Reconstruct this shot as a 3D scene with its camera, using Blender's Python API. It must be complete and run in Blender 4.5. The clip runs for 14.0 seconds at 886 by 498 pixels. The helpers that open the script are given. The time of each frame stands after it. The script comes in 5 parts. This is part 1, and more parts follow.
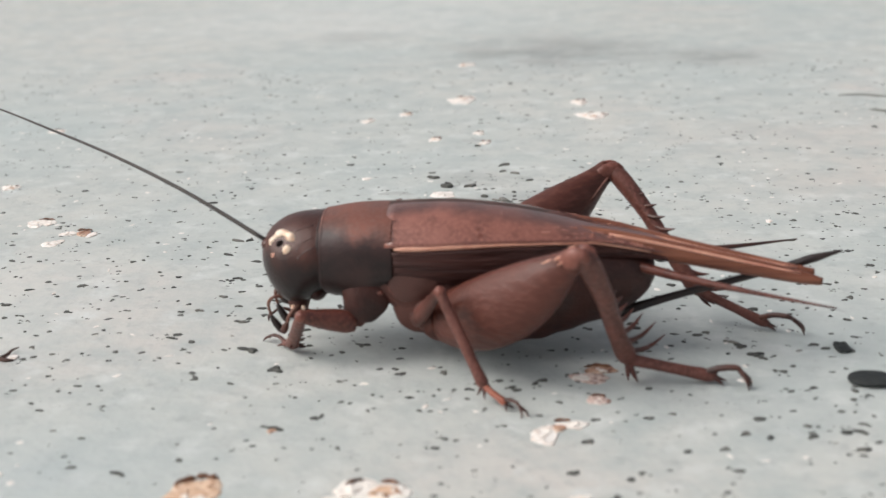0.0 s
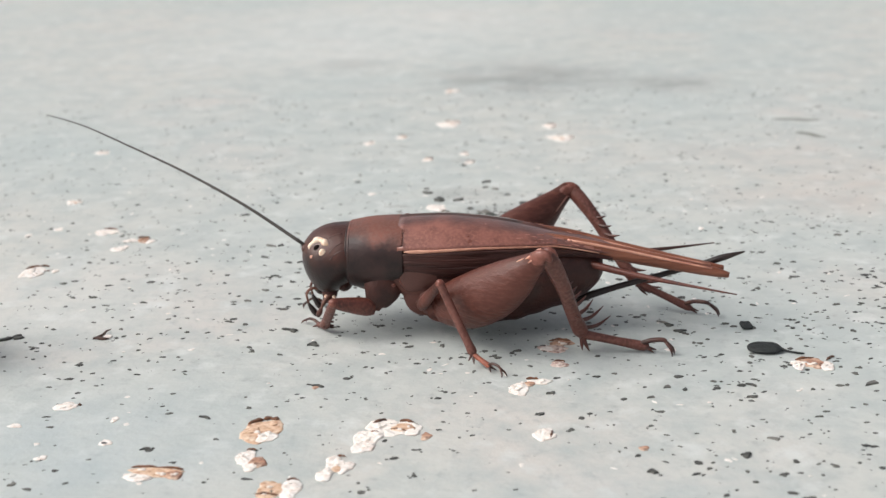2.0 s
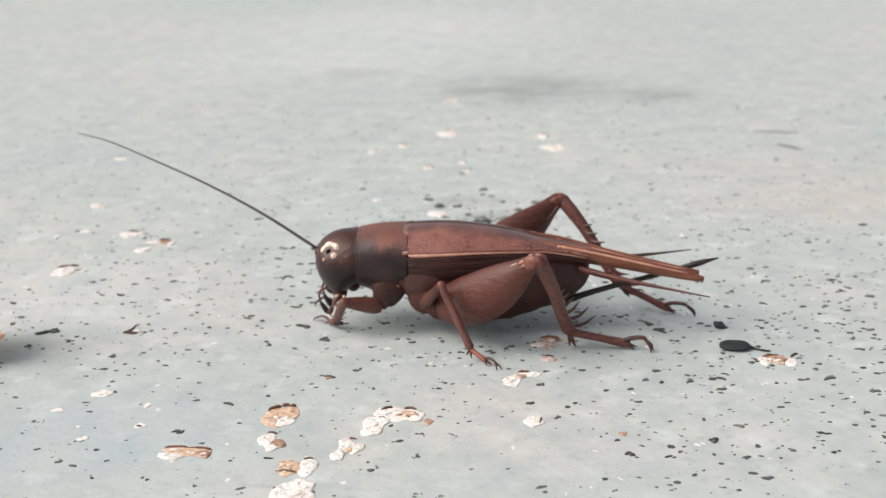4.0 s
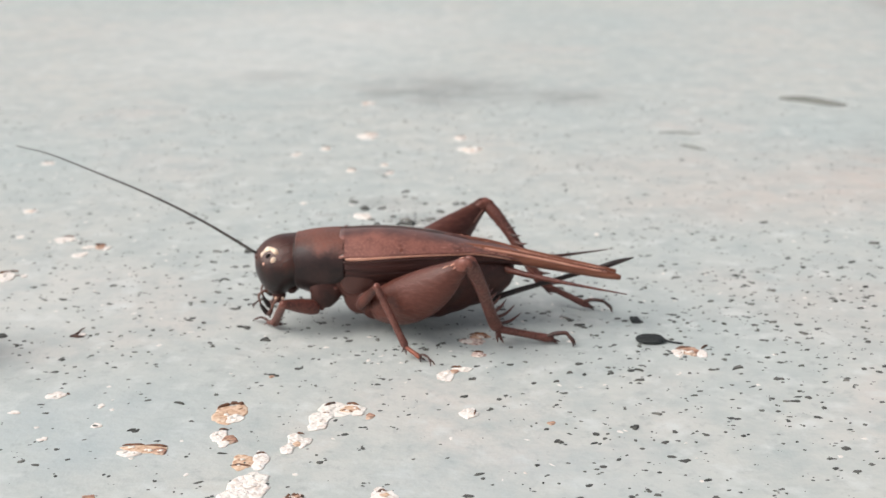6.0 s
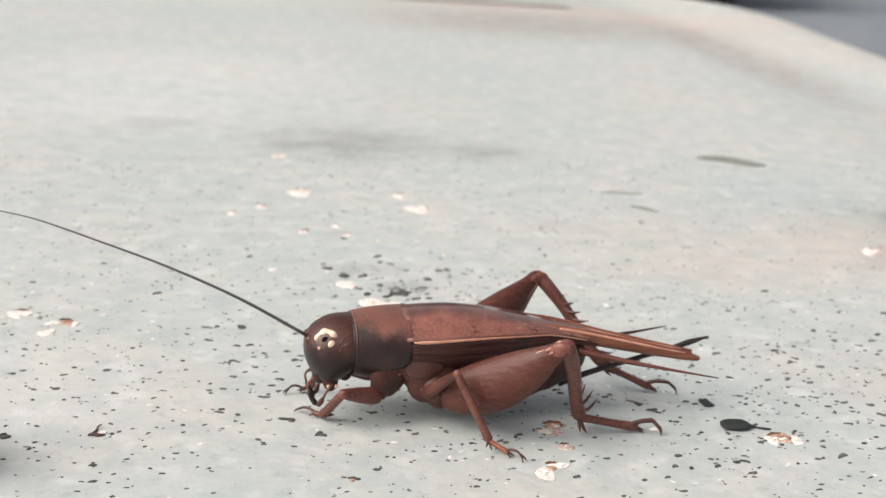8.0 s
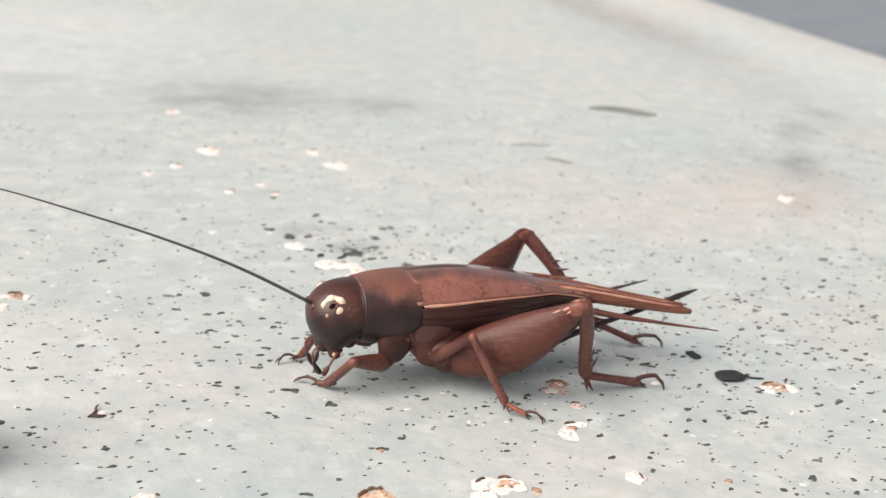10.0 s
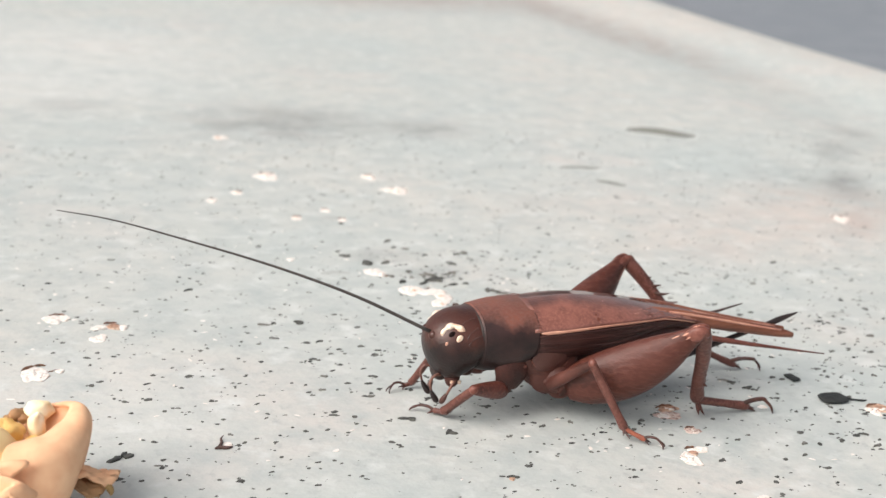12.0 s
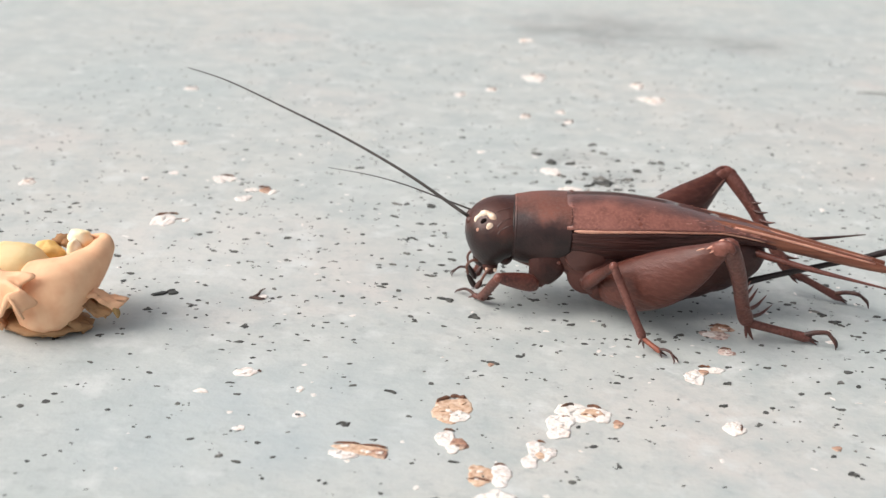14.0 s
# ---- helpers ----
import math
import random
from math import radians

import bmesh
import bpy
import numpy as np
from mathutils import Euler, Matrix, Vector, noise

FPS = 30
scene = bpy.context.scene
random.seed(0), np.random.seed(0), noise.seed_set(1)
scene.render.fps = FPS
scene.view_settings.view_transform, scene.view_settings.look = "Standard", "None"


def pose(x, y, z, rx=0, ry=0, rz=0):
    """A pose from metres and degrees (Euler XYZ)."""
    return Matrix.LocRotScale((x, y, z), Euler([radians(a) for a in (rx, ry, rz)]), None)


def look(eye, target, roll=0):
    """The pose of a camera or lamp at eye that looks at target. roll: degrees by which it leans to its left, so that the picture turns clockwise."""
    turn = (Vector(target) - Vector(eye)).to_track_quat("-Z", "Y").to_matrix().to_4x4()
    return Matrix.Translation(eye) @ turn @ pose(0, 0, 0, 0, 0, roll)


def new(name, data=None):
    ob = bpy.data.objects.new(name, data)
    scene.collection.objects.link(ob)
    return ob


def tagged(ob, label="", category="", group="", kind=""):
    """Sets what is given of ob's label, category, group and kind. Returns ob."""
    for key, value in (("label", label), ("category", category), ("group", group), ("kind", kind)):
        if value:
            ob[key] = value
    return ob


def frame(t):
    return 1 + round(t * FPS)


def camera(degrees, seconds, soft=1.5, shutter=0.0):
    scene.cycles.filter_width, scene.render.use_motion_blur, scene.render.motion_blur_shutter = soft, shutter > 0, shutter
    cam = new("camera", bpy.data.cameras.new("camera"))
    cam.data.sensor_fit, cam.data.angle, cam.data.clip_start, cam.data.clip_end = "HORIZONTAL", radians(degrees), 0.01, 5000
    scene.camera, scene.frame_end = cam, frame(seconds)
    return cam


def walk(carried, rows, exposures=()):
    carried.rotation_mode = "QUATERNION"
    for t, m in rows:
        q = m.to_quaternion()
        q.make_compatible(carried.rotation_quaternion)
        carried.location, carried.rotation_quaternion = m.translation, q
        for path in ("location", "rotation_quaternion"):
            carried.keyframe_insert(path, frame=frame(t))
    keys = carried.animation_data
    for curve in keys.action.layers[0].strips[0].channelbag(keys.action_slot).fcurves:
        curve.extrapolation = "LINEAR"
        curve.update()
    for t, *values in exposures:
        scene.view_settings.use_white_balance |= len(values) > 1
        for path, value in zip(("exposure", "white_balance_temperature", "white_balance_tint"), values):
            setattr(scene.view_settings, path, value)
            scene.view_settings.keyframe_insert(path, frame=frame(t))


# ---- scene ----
# ======== camera and its path ========
MM = 0.001
cam = camera(36.06, 14.0, soft=1.4)
cam.data.dof.use_dof, cam.data.dof.focus_distance, cam.data.dof.aperture_fstop = True, 0.088, 86.0
PATH = [
    (0.0, pose(0.00236, -0.05944, 0.02717, 72.399, 1.687, 4.495)),
    (0.5, pose(0.00247, -0.05938, 0.02712, 71.919, 1.650, 4.452)),
    (0.8, pose(0.00247, -0.05938, 0.02712, 71.900, 1.650, 4.452)),
    (0.9, pose(0.00204, -0.06900, 0.03052, 71.640, 1.203, 3.596)),
    (1.0, pose(0.00204, -0.06904, 0.03054, 71.738, 1.203, 3.596)),
    (1.5, pose(0.00216, -0.06917, 0.03040, 72.172, 1.227, 3.743)),
    (1.6, pose(0.00216, -0.06917, 0.03040, 72.200, 1.227, 3.743)),
    (1.7, pose(0.00289, -0.08020, 0.03361, 72.380, 1.624, 3.598)),
    (2.0, pose(0.00289, -0.08026, 0.03361, 72.589, 1.624, 3.598)),
    (2.5, pose(0.00281, -0.08020, 0.03369, 72.405, 1.620, 3.604)),
    (2.7, pose(0.00285, -0.08020, 0.03366, 72.550, 1.600, 3.604)),
    (4.8, pose(0.00320, -0.09358, 0.03828, 72.601, 0.763, 3.417)),
    (5.0, pose(0.00318, -0.09368, 0.03831, 72.728, 0.749, 3.254)),
    (5.5, pose(0.00331, -0.09399, 0.03882, 72.803, 0.695, 2.286)),
    (6.0, pose(0.00092, -0.09443, 0.03945, 72.133, 0.547, -0.637)),
    (6.5, pose(-0.00396, -0.09162, 0.03962, 72.082, 0.007, -2.953)),
    (7.0, pose(-0.01460, -0.09004, 0.04006, 72.726, -0.812, -4.632)),
    (7.5, pose(-0.01740, -0.08543, 0.03942, 73.414, -1.695, -7.366)),
    (8.0, pose(-0.02246, -0.08137, 0.03848, 74.089, -2.667, -11.112)),
    (8.2, pose(-0.02458, -0.08029, 0.03820, 73.522, -2.943, -12.570)),
    (10.3, pose(-0.03700, -0.07445, 0.03781, 72.458, -3.823, -20.520)),
    (10.5, pose(-0.03816, -0.07359, 0.03784, 72.479, -3.837, -20.926)),
    (11.0, pose(-0.04566, -0.06775, 0.03758, 72.053, -3.910, -22.921)),
    (11.5, pose(-0.04574, -0.06833, 0.03792, 72.789, -4.005, -25.109)),
    (12.0, pose(-0.04536, -0.07163, 0.03789, 73.260, -3.603, -21.326)),
    (12.5, pose(-0.03313, -0.07995, 0.03710, 70.835, -2.610, -12.508)),
    (13.0, pose(-0.02319, -0.08276, 0.03694, 70.045, -1.825, -6.753)),
    (13.5, pose(-0.01478, -0.08265, 0.03682, 69.359, -1.581, -1.660)),
    (14.0, pose(-0.01159, -0.07987, 0.03727, 69.142, -2.044, 2.776)),
]
walk(cam, PATH, exposures=[(0.0, 0.17, 6500, 10), (0.8, 0.17, 6500, 10), (0.95, 0.26, 6500, 10), (6.5, 0.28, 6520, 10), (7.2, 0.28, 6600, 10.5), (8.0, 0.40, 6720, 11), (11.0, 0.47, 6660, 11), (11.5, 0.46, 6580, 10.7), (12.0, 0.45, 6660, 11), (12.6, 0.41, 6720, 11), (13.2, 0.39, 6660, 11), (14.0, 0.38, 6560, 11.2)])

# ======== light: a bright overcast sky ========
world = bpy.data.worlds.new("sky")
scene.world = world
world.use_nodes = True
sky = world.node_tree.nodes.new("ShaderNodeTexSky")
sky.sky_type, sky.sun_disc = "NISHITA", False
sky.sun_elevation, sky.sun_rotation = radians(42), radians(-101)
sky.air_density, sky.dust_density, sky.ozone_density = 1.0, 6.0, 1.0
world.node_tree.nodes["Background"].inputs["Strength"].default_value = 0.122
grey = world.node_tree.nodes.new("ShaderNodeHueSaturation")
grey.inputs["Saturation"].default_value = 0.3
world.node_tree.links.new(sky.outputs[0], grey.inputs["Color"])
world.node_tree.links.new(grey.outputs[0], world.node_tree.nodes["Background"].inputs["Color"])
sun = new("sun", bpy.data.lights.new("sun", "SUN"))
sun.data.energy, sun.data.angle, sun.data.color = 1.15, radians(50), (1.0, 0.95, 0.9)
sun.matrix_world = look((-0.73, -0.14, 0.67), (0, 0, 0))


# ======== materials ========
def ramp_mix(nt, fac, a, b):
    m = nt.nodes.new("ShaderNodeMix")
    m.data_type = "RGBA"
    nt.links.new(fac, m.inputs[0])
    for slot, v in ((6, a), (7, b)):
        if isinstance(v, tuple):
            m.inputs[slot].default_value = (*v, 1)
        else:
            nt.links.new(v, m.inputs[slot])
    return m.outputs[2]


def noise_at(nt, co, scale, detail=3.0, rough=0.55, lo=0.35, hi=0.65):
    n = nt.nodes.new("ShaderNodeTexNoise")
    n.inputs["Scale"].default_value, n.inputs["Detail"].default_value, n.inputs["Roughness"].default_value = scale, detail, rough
    nt.links.new(co, n.inputs["Vector"])
    r = nt.nodes.new("ShaderNodeMapRange")
    r.inputs[1].default_value, r.inputs[2].default_value = lo, hi
    nt.links.new(n.outputs["Fac"], r.inputs[0])
    return r.outputs[0]


def bump_on(nt, bsdf, height, strength, distance):
    b = nt.nodes.new("ShaderNodeBump")
    b.inputs["Strength"].default_value, b.inputs["Distance"].default_value = strength, distance
    nt.links.new(height, b.inputs["Height"])
    nt.links.new(b.outputs[0], bsdf.inputs["Normal"])


def material(name, a, b, scale=900, fine=4000, c=None, rough=0.45, rough2=None, bump=0.3, depth=0.00005, stretch=None, spec=0.5, coat=0.0, lo=0.35, hi=0.65):
    """Two-scale mottled surface: a and b mix at scale, c flecks at the fine scale."""
    m = bpy.data.materials.new(name)
    m.use_nodes = True
    nt = m.node_tree
    bsdf = nt.nodes["Principled BSDF"]
    tc = nt.nodes.new("ShaderNodeTexCoord")
    co = tc.outputs["Object"]
    if stretch:
        mp = nt.nodes.new("ShaderNodeMapping")
        mp.inputs["Scale"].default_value = stretch
        nt.links.new(co, mp.inputs["Vector"])
        co = mp.outputs[0]
    f1 = noise_at(nt, co, scale, 4, 0.6, lo, hi)
    col = ramp_mix(nt, f1, a, b)
    f2 = noise_at(nt, co, fine, 2, 0.5, 0.42, 0.72)
    if c:
        col = ramp_mix(nt, f2, col, c)
    nt.links.new(col, bsdf.inputs["Base Color"])
    r = nt.nodes.new("ShaderNodeMapRange")
    r.inputs[3].default_value, r.inputs[4].default_value = rough, rough2 if rough2 is not None else min(1, rough + 0.15)
    nt.links.new(f1, r.inputs[0])
    nt.links.new(r.outputs[0], bsdf.inputs["Roughness"])
    bsdf.inputs["Specular IOR Level"].default_value = spec
    bsdf.inputs["Coat Weight"].default_value = coat
    bump_on(nt, bsdf, f2, bump, depth)
    return m


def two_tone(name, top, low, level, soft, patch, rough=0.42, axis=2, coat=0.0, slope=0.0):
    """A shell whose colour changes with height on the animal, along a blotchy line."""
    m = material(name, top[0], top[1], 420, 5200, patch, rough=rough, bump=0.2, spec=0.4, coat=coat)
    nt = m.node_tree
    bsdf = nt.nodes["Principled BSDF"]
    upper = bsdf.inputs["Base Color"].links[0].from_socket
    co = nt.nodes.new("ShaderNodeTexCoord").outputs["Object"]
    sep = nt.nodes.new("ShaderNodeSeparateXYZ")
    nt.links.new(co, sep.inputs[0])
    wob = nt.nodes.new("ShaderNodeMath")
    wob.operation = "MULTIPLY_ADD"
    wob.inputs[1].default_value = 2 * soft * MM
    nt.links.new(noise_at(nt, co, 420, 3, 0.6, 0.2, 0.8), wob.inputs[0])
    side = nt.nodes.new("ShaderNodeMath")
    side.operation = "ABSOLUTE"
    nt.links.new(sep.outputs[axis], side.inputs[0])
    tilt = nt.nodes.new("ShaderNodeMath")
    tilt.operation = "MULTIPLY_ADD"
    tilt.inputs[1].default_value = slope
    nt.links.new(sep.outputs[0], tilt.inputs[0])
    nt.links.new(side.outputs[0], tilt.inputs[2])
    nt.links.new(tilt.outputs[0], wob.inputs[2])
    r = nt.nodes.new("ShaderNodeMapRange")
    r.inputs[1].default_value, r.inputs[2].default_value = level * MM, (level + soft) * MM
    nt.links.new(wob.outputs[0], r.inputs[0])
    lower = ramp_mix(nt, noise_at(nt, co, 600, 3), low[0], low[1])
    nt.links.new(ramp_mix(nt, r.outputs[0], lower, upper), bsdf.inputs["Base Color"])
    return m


M_HEAD = two_tone("head_shell", ((0.040, 0.013, 0.010), (0.078, 0.024, 0.0155)), ((0.010, 0.005, 0.005), (0.021, 0.0085, 0.0078)), 6.35, 1.0, (0.062, 0.0235, 0.0165), 0.28, coat=0.08)
M_STRIPE = material("crown_stripe", (0.040, 0.014, 0.011), (0.072, 0.025, 0.018), 900, 4000, rough=0.3, bump=0.3)
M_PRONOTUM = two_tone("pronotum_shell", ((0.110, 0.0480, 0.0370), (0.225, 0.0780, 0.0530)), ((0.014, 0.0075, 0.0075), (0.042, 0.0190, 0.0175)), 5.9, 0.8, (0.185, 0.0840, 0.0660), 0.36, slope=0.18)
M_WING = two_tone("forewing_top", ((0.165, 0.0570, 0.0410), (0.280, 0.1030, 0.0745)), ((0.100, 0.0380, 0.0290), (0.175, 0.0650, 0.0490)), 2.05, 0.8, (0.300, 0.1150, 0.0830), 0.27, 1, 0.9)
M_FLANK = material("forewing_side", (0.0270, 0.0115, 0.0105), (0.0920, 0.0320, 0.0255), 900, 3000, rough=0.42, bump=0.8, depth=0.0001, stretch=(0.08, 1, 1.6), spec=0.35)
M_VEIN = material("forewing_vein", (0.48, 0.20, 0.14), (0.66, 0.35, 0.25), 600, 3000, rough=0.3, bump=0.3)
M_VEIN2 = material("fine_wing_vein", (0.27, 0.105, 0.076), (0.42, 0.19, 0.14), 900, 3000, rough=0.25, bump=0.3, spec=0.6)
M_TAIL = material("folded_hindwing", (0.130, 0.0406, 0.0233), (0.282, 0.1040, 0.0601), 1500, 3500, rough=0.36, bump=0.6, stretch=(0.06, 1, 1), spec=0.45)
M_LEG = material("leg_shell", (0.084, 0.0290, 0.0215), (0.145, 0.0500, 0.0370), 700, 5000, (0.175, 0.0680, 0.0520), rough=0.34, bump=0.3, spec=0.45)
M_KNEE = material("knee_shell", (0.102, 0.0287, 0.0194), (0.198, 0.0653, 0.0456), 900, 4000, (0.237, 0.0891, 0.0679), rough=0.34, bump=0.3, spec=0.45)
M_COXA = material("front_hip_shell", (0.030, 0.0105, 0.0085), (0.075, 0.0230, 0.0165), 500, 4000, rough=0.4, bump=0.4, spec=0.35)
M_DARKLEG = material("dark_leg_shell", (0.056, 0.0158, 0.0116), (0.119, 0.0327, 0.0223), 700, 5000, (0.147, 0.0445, 0.0291), rough=0.34, bump=0.3, spec=0.5)
M_FEMUR = material("femur_shell", (0.068, 0.0195, 0.0132), (0.100, 0.0300, 0.0205), 200, 2600, (0.118, 0.0385, 0.0275), rough=0.36, bump=0.35, depth=0.00006, stretch=(0.6, 1.0, 1.6), spec=0.36)
M_FOOT = material("foot_shell", (0.34, 0.105, 0.060), (0.19, 0.056, 0.036), 900, 5000, rough=0.38, bump=0.3, spec=0.4)
M_BELLY = material("abdomen_shell", (0.0300, 0.0108, 0.0082), (0.0660, 0.0210, 0.0158), 500, 4000, rough=0.40, bump=0.4, spec=0.38)
M_THORAX = material("thorax_skin", (0.0588, 0.0192, 0.0139), (0.1184, 0.0399, 0.0293), 450, 3000, rough=0.45, bump=0.4, spec=0.4)
M_LOBE = material("wing_lobe_skin", (0.070, 0.0275, 0.0215), (0.118, 0.0480, 0.0380), 380, 3000, rough=0.4, bump=0.3, spec=0.45)
M_THREAD = material("antenna_shell", (0.022, 0.018, 0.016), (0.06, 0.05, 0.044), 2500, 6000, rough=0.5)
M_BLACK = material("black_shell", (0.012, 0.008, 0.008), (0.030, 0.016, 0.013), 900, 4000, rough=0.35)
M_EYE = material("eye_shell", (0.006, 0.003, 0.003), (0.014, 0.006, 0.005), 900, 9000, rough=0.5, bump=0.15, spec=0.1)
M_CREAM = material("cream_marking", (0.86, 0.64, 0.46), (0.92, 0.80, 0.67), 900, 3000, (0.66, 0.40, 0.26), rough=0.3)
M_PALE = material("palp_skin", (0.10, 0.034, 0.024), (0.22, 0.10, 0.07), 900, 3000, rough=0.4)
M_SPINE = material("spine_shell", (0.060, 0.020, 0.015), (0.115, 0.036, 0.025), 1500, 5000, rough=0.35)
M_CLAW = material("claw_shell", (0.045, 0.018, 0.014), (0.09, 0.03, 0.02), 1500, 5000, rough=0.35)
M_CHIP = material("bare_white_primer", (0.86, 0.80, 0.74), (0.74, 0.56, 0.45), 800, 2400, (0.89, 0.85, 0.80), rough=0.6, bump=0.9, depth=0.00008, lo=0.52, hi=0.76)
M_WHITE = material("white_filler", (0.84, 0.79, 0.74), (0.90, 0.87, 0.84), 900, 2400, (0.74, 0.62, 0.54), rough=0.6, bump=0.9, depth=0.00008)
M_OCHRE = material("ochre_primer", (0.70, 0.48, 0.33), (0.84, 0.71, 0.57), 900, 2600, (0.46, 0.25, 0.15), rough=0.65, bump=0.6, lo=0.42, hi=0.7)
M_RUST = material("rusty_primer", (0.42, 0.19, 0.11), (0.78, 0.60, 0.46), 800, 3000, (0.17, 0.07, 0.05), rough=0.7, bump=0.8)
M_PINK = material("worn_primer", (0.62, 0.44, 0.38), (0.78, 0.68, 0.62), 900, 3000, (0.30, 0.17, 0.14), rough=0.7, bump=0.7)
M_RIM = material("dark_rust_edge", (0.06, 0.035, 0.028), (0.24, 0.11, 0.06), 1100, 4000, rough=0.75, bump=0.5)
M_FLECK = material("pale_fleck", (0.72, 0.70, 0.67), (0.84, 0.81, 0.77), 60, 3000, (0.78, 0.70, 0.63), rough=0.6, bump=0.4)
M_GRIT = material("grit", (0.035, 0.038, 0.036), (0.12, 0.12, 0.11), 700, 4000, rough=0.75, bump=0.4)


def vary(mat, tone):
    """Let each object of a material lean towards another tone."""
    nt = mat.node_tree
    bsdf = nt.nodes["Principled BSDF"]
    base = bsdf.inputs["Base Color"].links[0].from_socket
    r = nt.nodes.new("ShaderNodeMapRange")
    r.inputs[1].default_value, r.inputs[2].default_value, r.inputs[4].default_value = 0.35, 1.0, 0.85
    nt.links.new(nt.nodes.new("ShaderNodeObjectInfo").outputs["Random"], r.inputs[0])
    nt.links.new(ramp_mix(nt, r.outputs[0], base, tone), bsdf.inputs["Base Color"])


vary(M_GRIT, (0.25, 0.24, 0.22))
M_FINE = material("fine_grit", (0.028, 0.030, 0.029), (0.13, 0.13, 0.118), 500, 4000, rough=0.75, bump=0.4)
M_SLIVER = material("weathered_leaf", (0.15, 0.16, 0.145), (0.22, 0.22, 0.20), 300, 2500, rough=0.7, bump=0.4)
M_CRUMB = material("dark_crumb_grit", (0.030, 0.033, 0.032), (0.11, 0.11, 0.10), 900, 4000, rough=0.7, bump=0.5)
M_TWIG = material("dark_splinter", (0.05, 0.028, 0.024), (0.13, 0.075, 0.062), 900, 4000, rough=0.75, bump=0.5)
M_SEED = material("dark_seed", (0.018, 0.021, 0.021), (0.034, 0.038, 0.038), 900, 5000, rough=0.6, bump=0.4, spec=0.3)
M_HUSK = material("dry_petal", (0.83, 0.47, 0.265), (0.88, 0.56, 0.345), 160, 900, (0.78, 0.42, 0.24), rough=0.55, bump=0.25, depth=0.0001)
M_FLESH = material("yellow_flesh", (0.94, 0.76, 0.44), (0.96, 0.88, 0.68), 160, 1000, (0.92, 0.70, 0.38), rough=0.5, bump=0.6, depth=0.0001)
M_YELLOW = material("yellow_petal", (0.88, 0.63, 0.29), (0.92, 0.73, 0.42), 160, 1000, (0.88, 0.62, 0.30), rough=0.5, bump=0.3, depth=0.0001)
M_AMBER = material("amber_flesh", (0.80, 0.46, 0.12), (0.90, 0.62, 0.26), 300, 1500, rough=0.45, bump=0.5, depth=0.0001)
M_BROWN = material("brown_stem_end", (0.26, 0.13, 0.06), (0.44, 0.25, 0.12), 400, 2000, rough=0.7)
M_STEM = material("brown_stem", (0.17, 0.11, 0.04), (0.34, 0.22, 0.09), 400, 2000, rough=0.7)
M_FLY = material("striped_bug_shell", (0.10, 0.040, 0.032), (0.27, 0.13, 0.10), 600, 3000, (0.40, 0.27, 0.19), rough=0.4, stretch=(0.3, 1.5, 1.0))


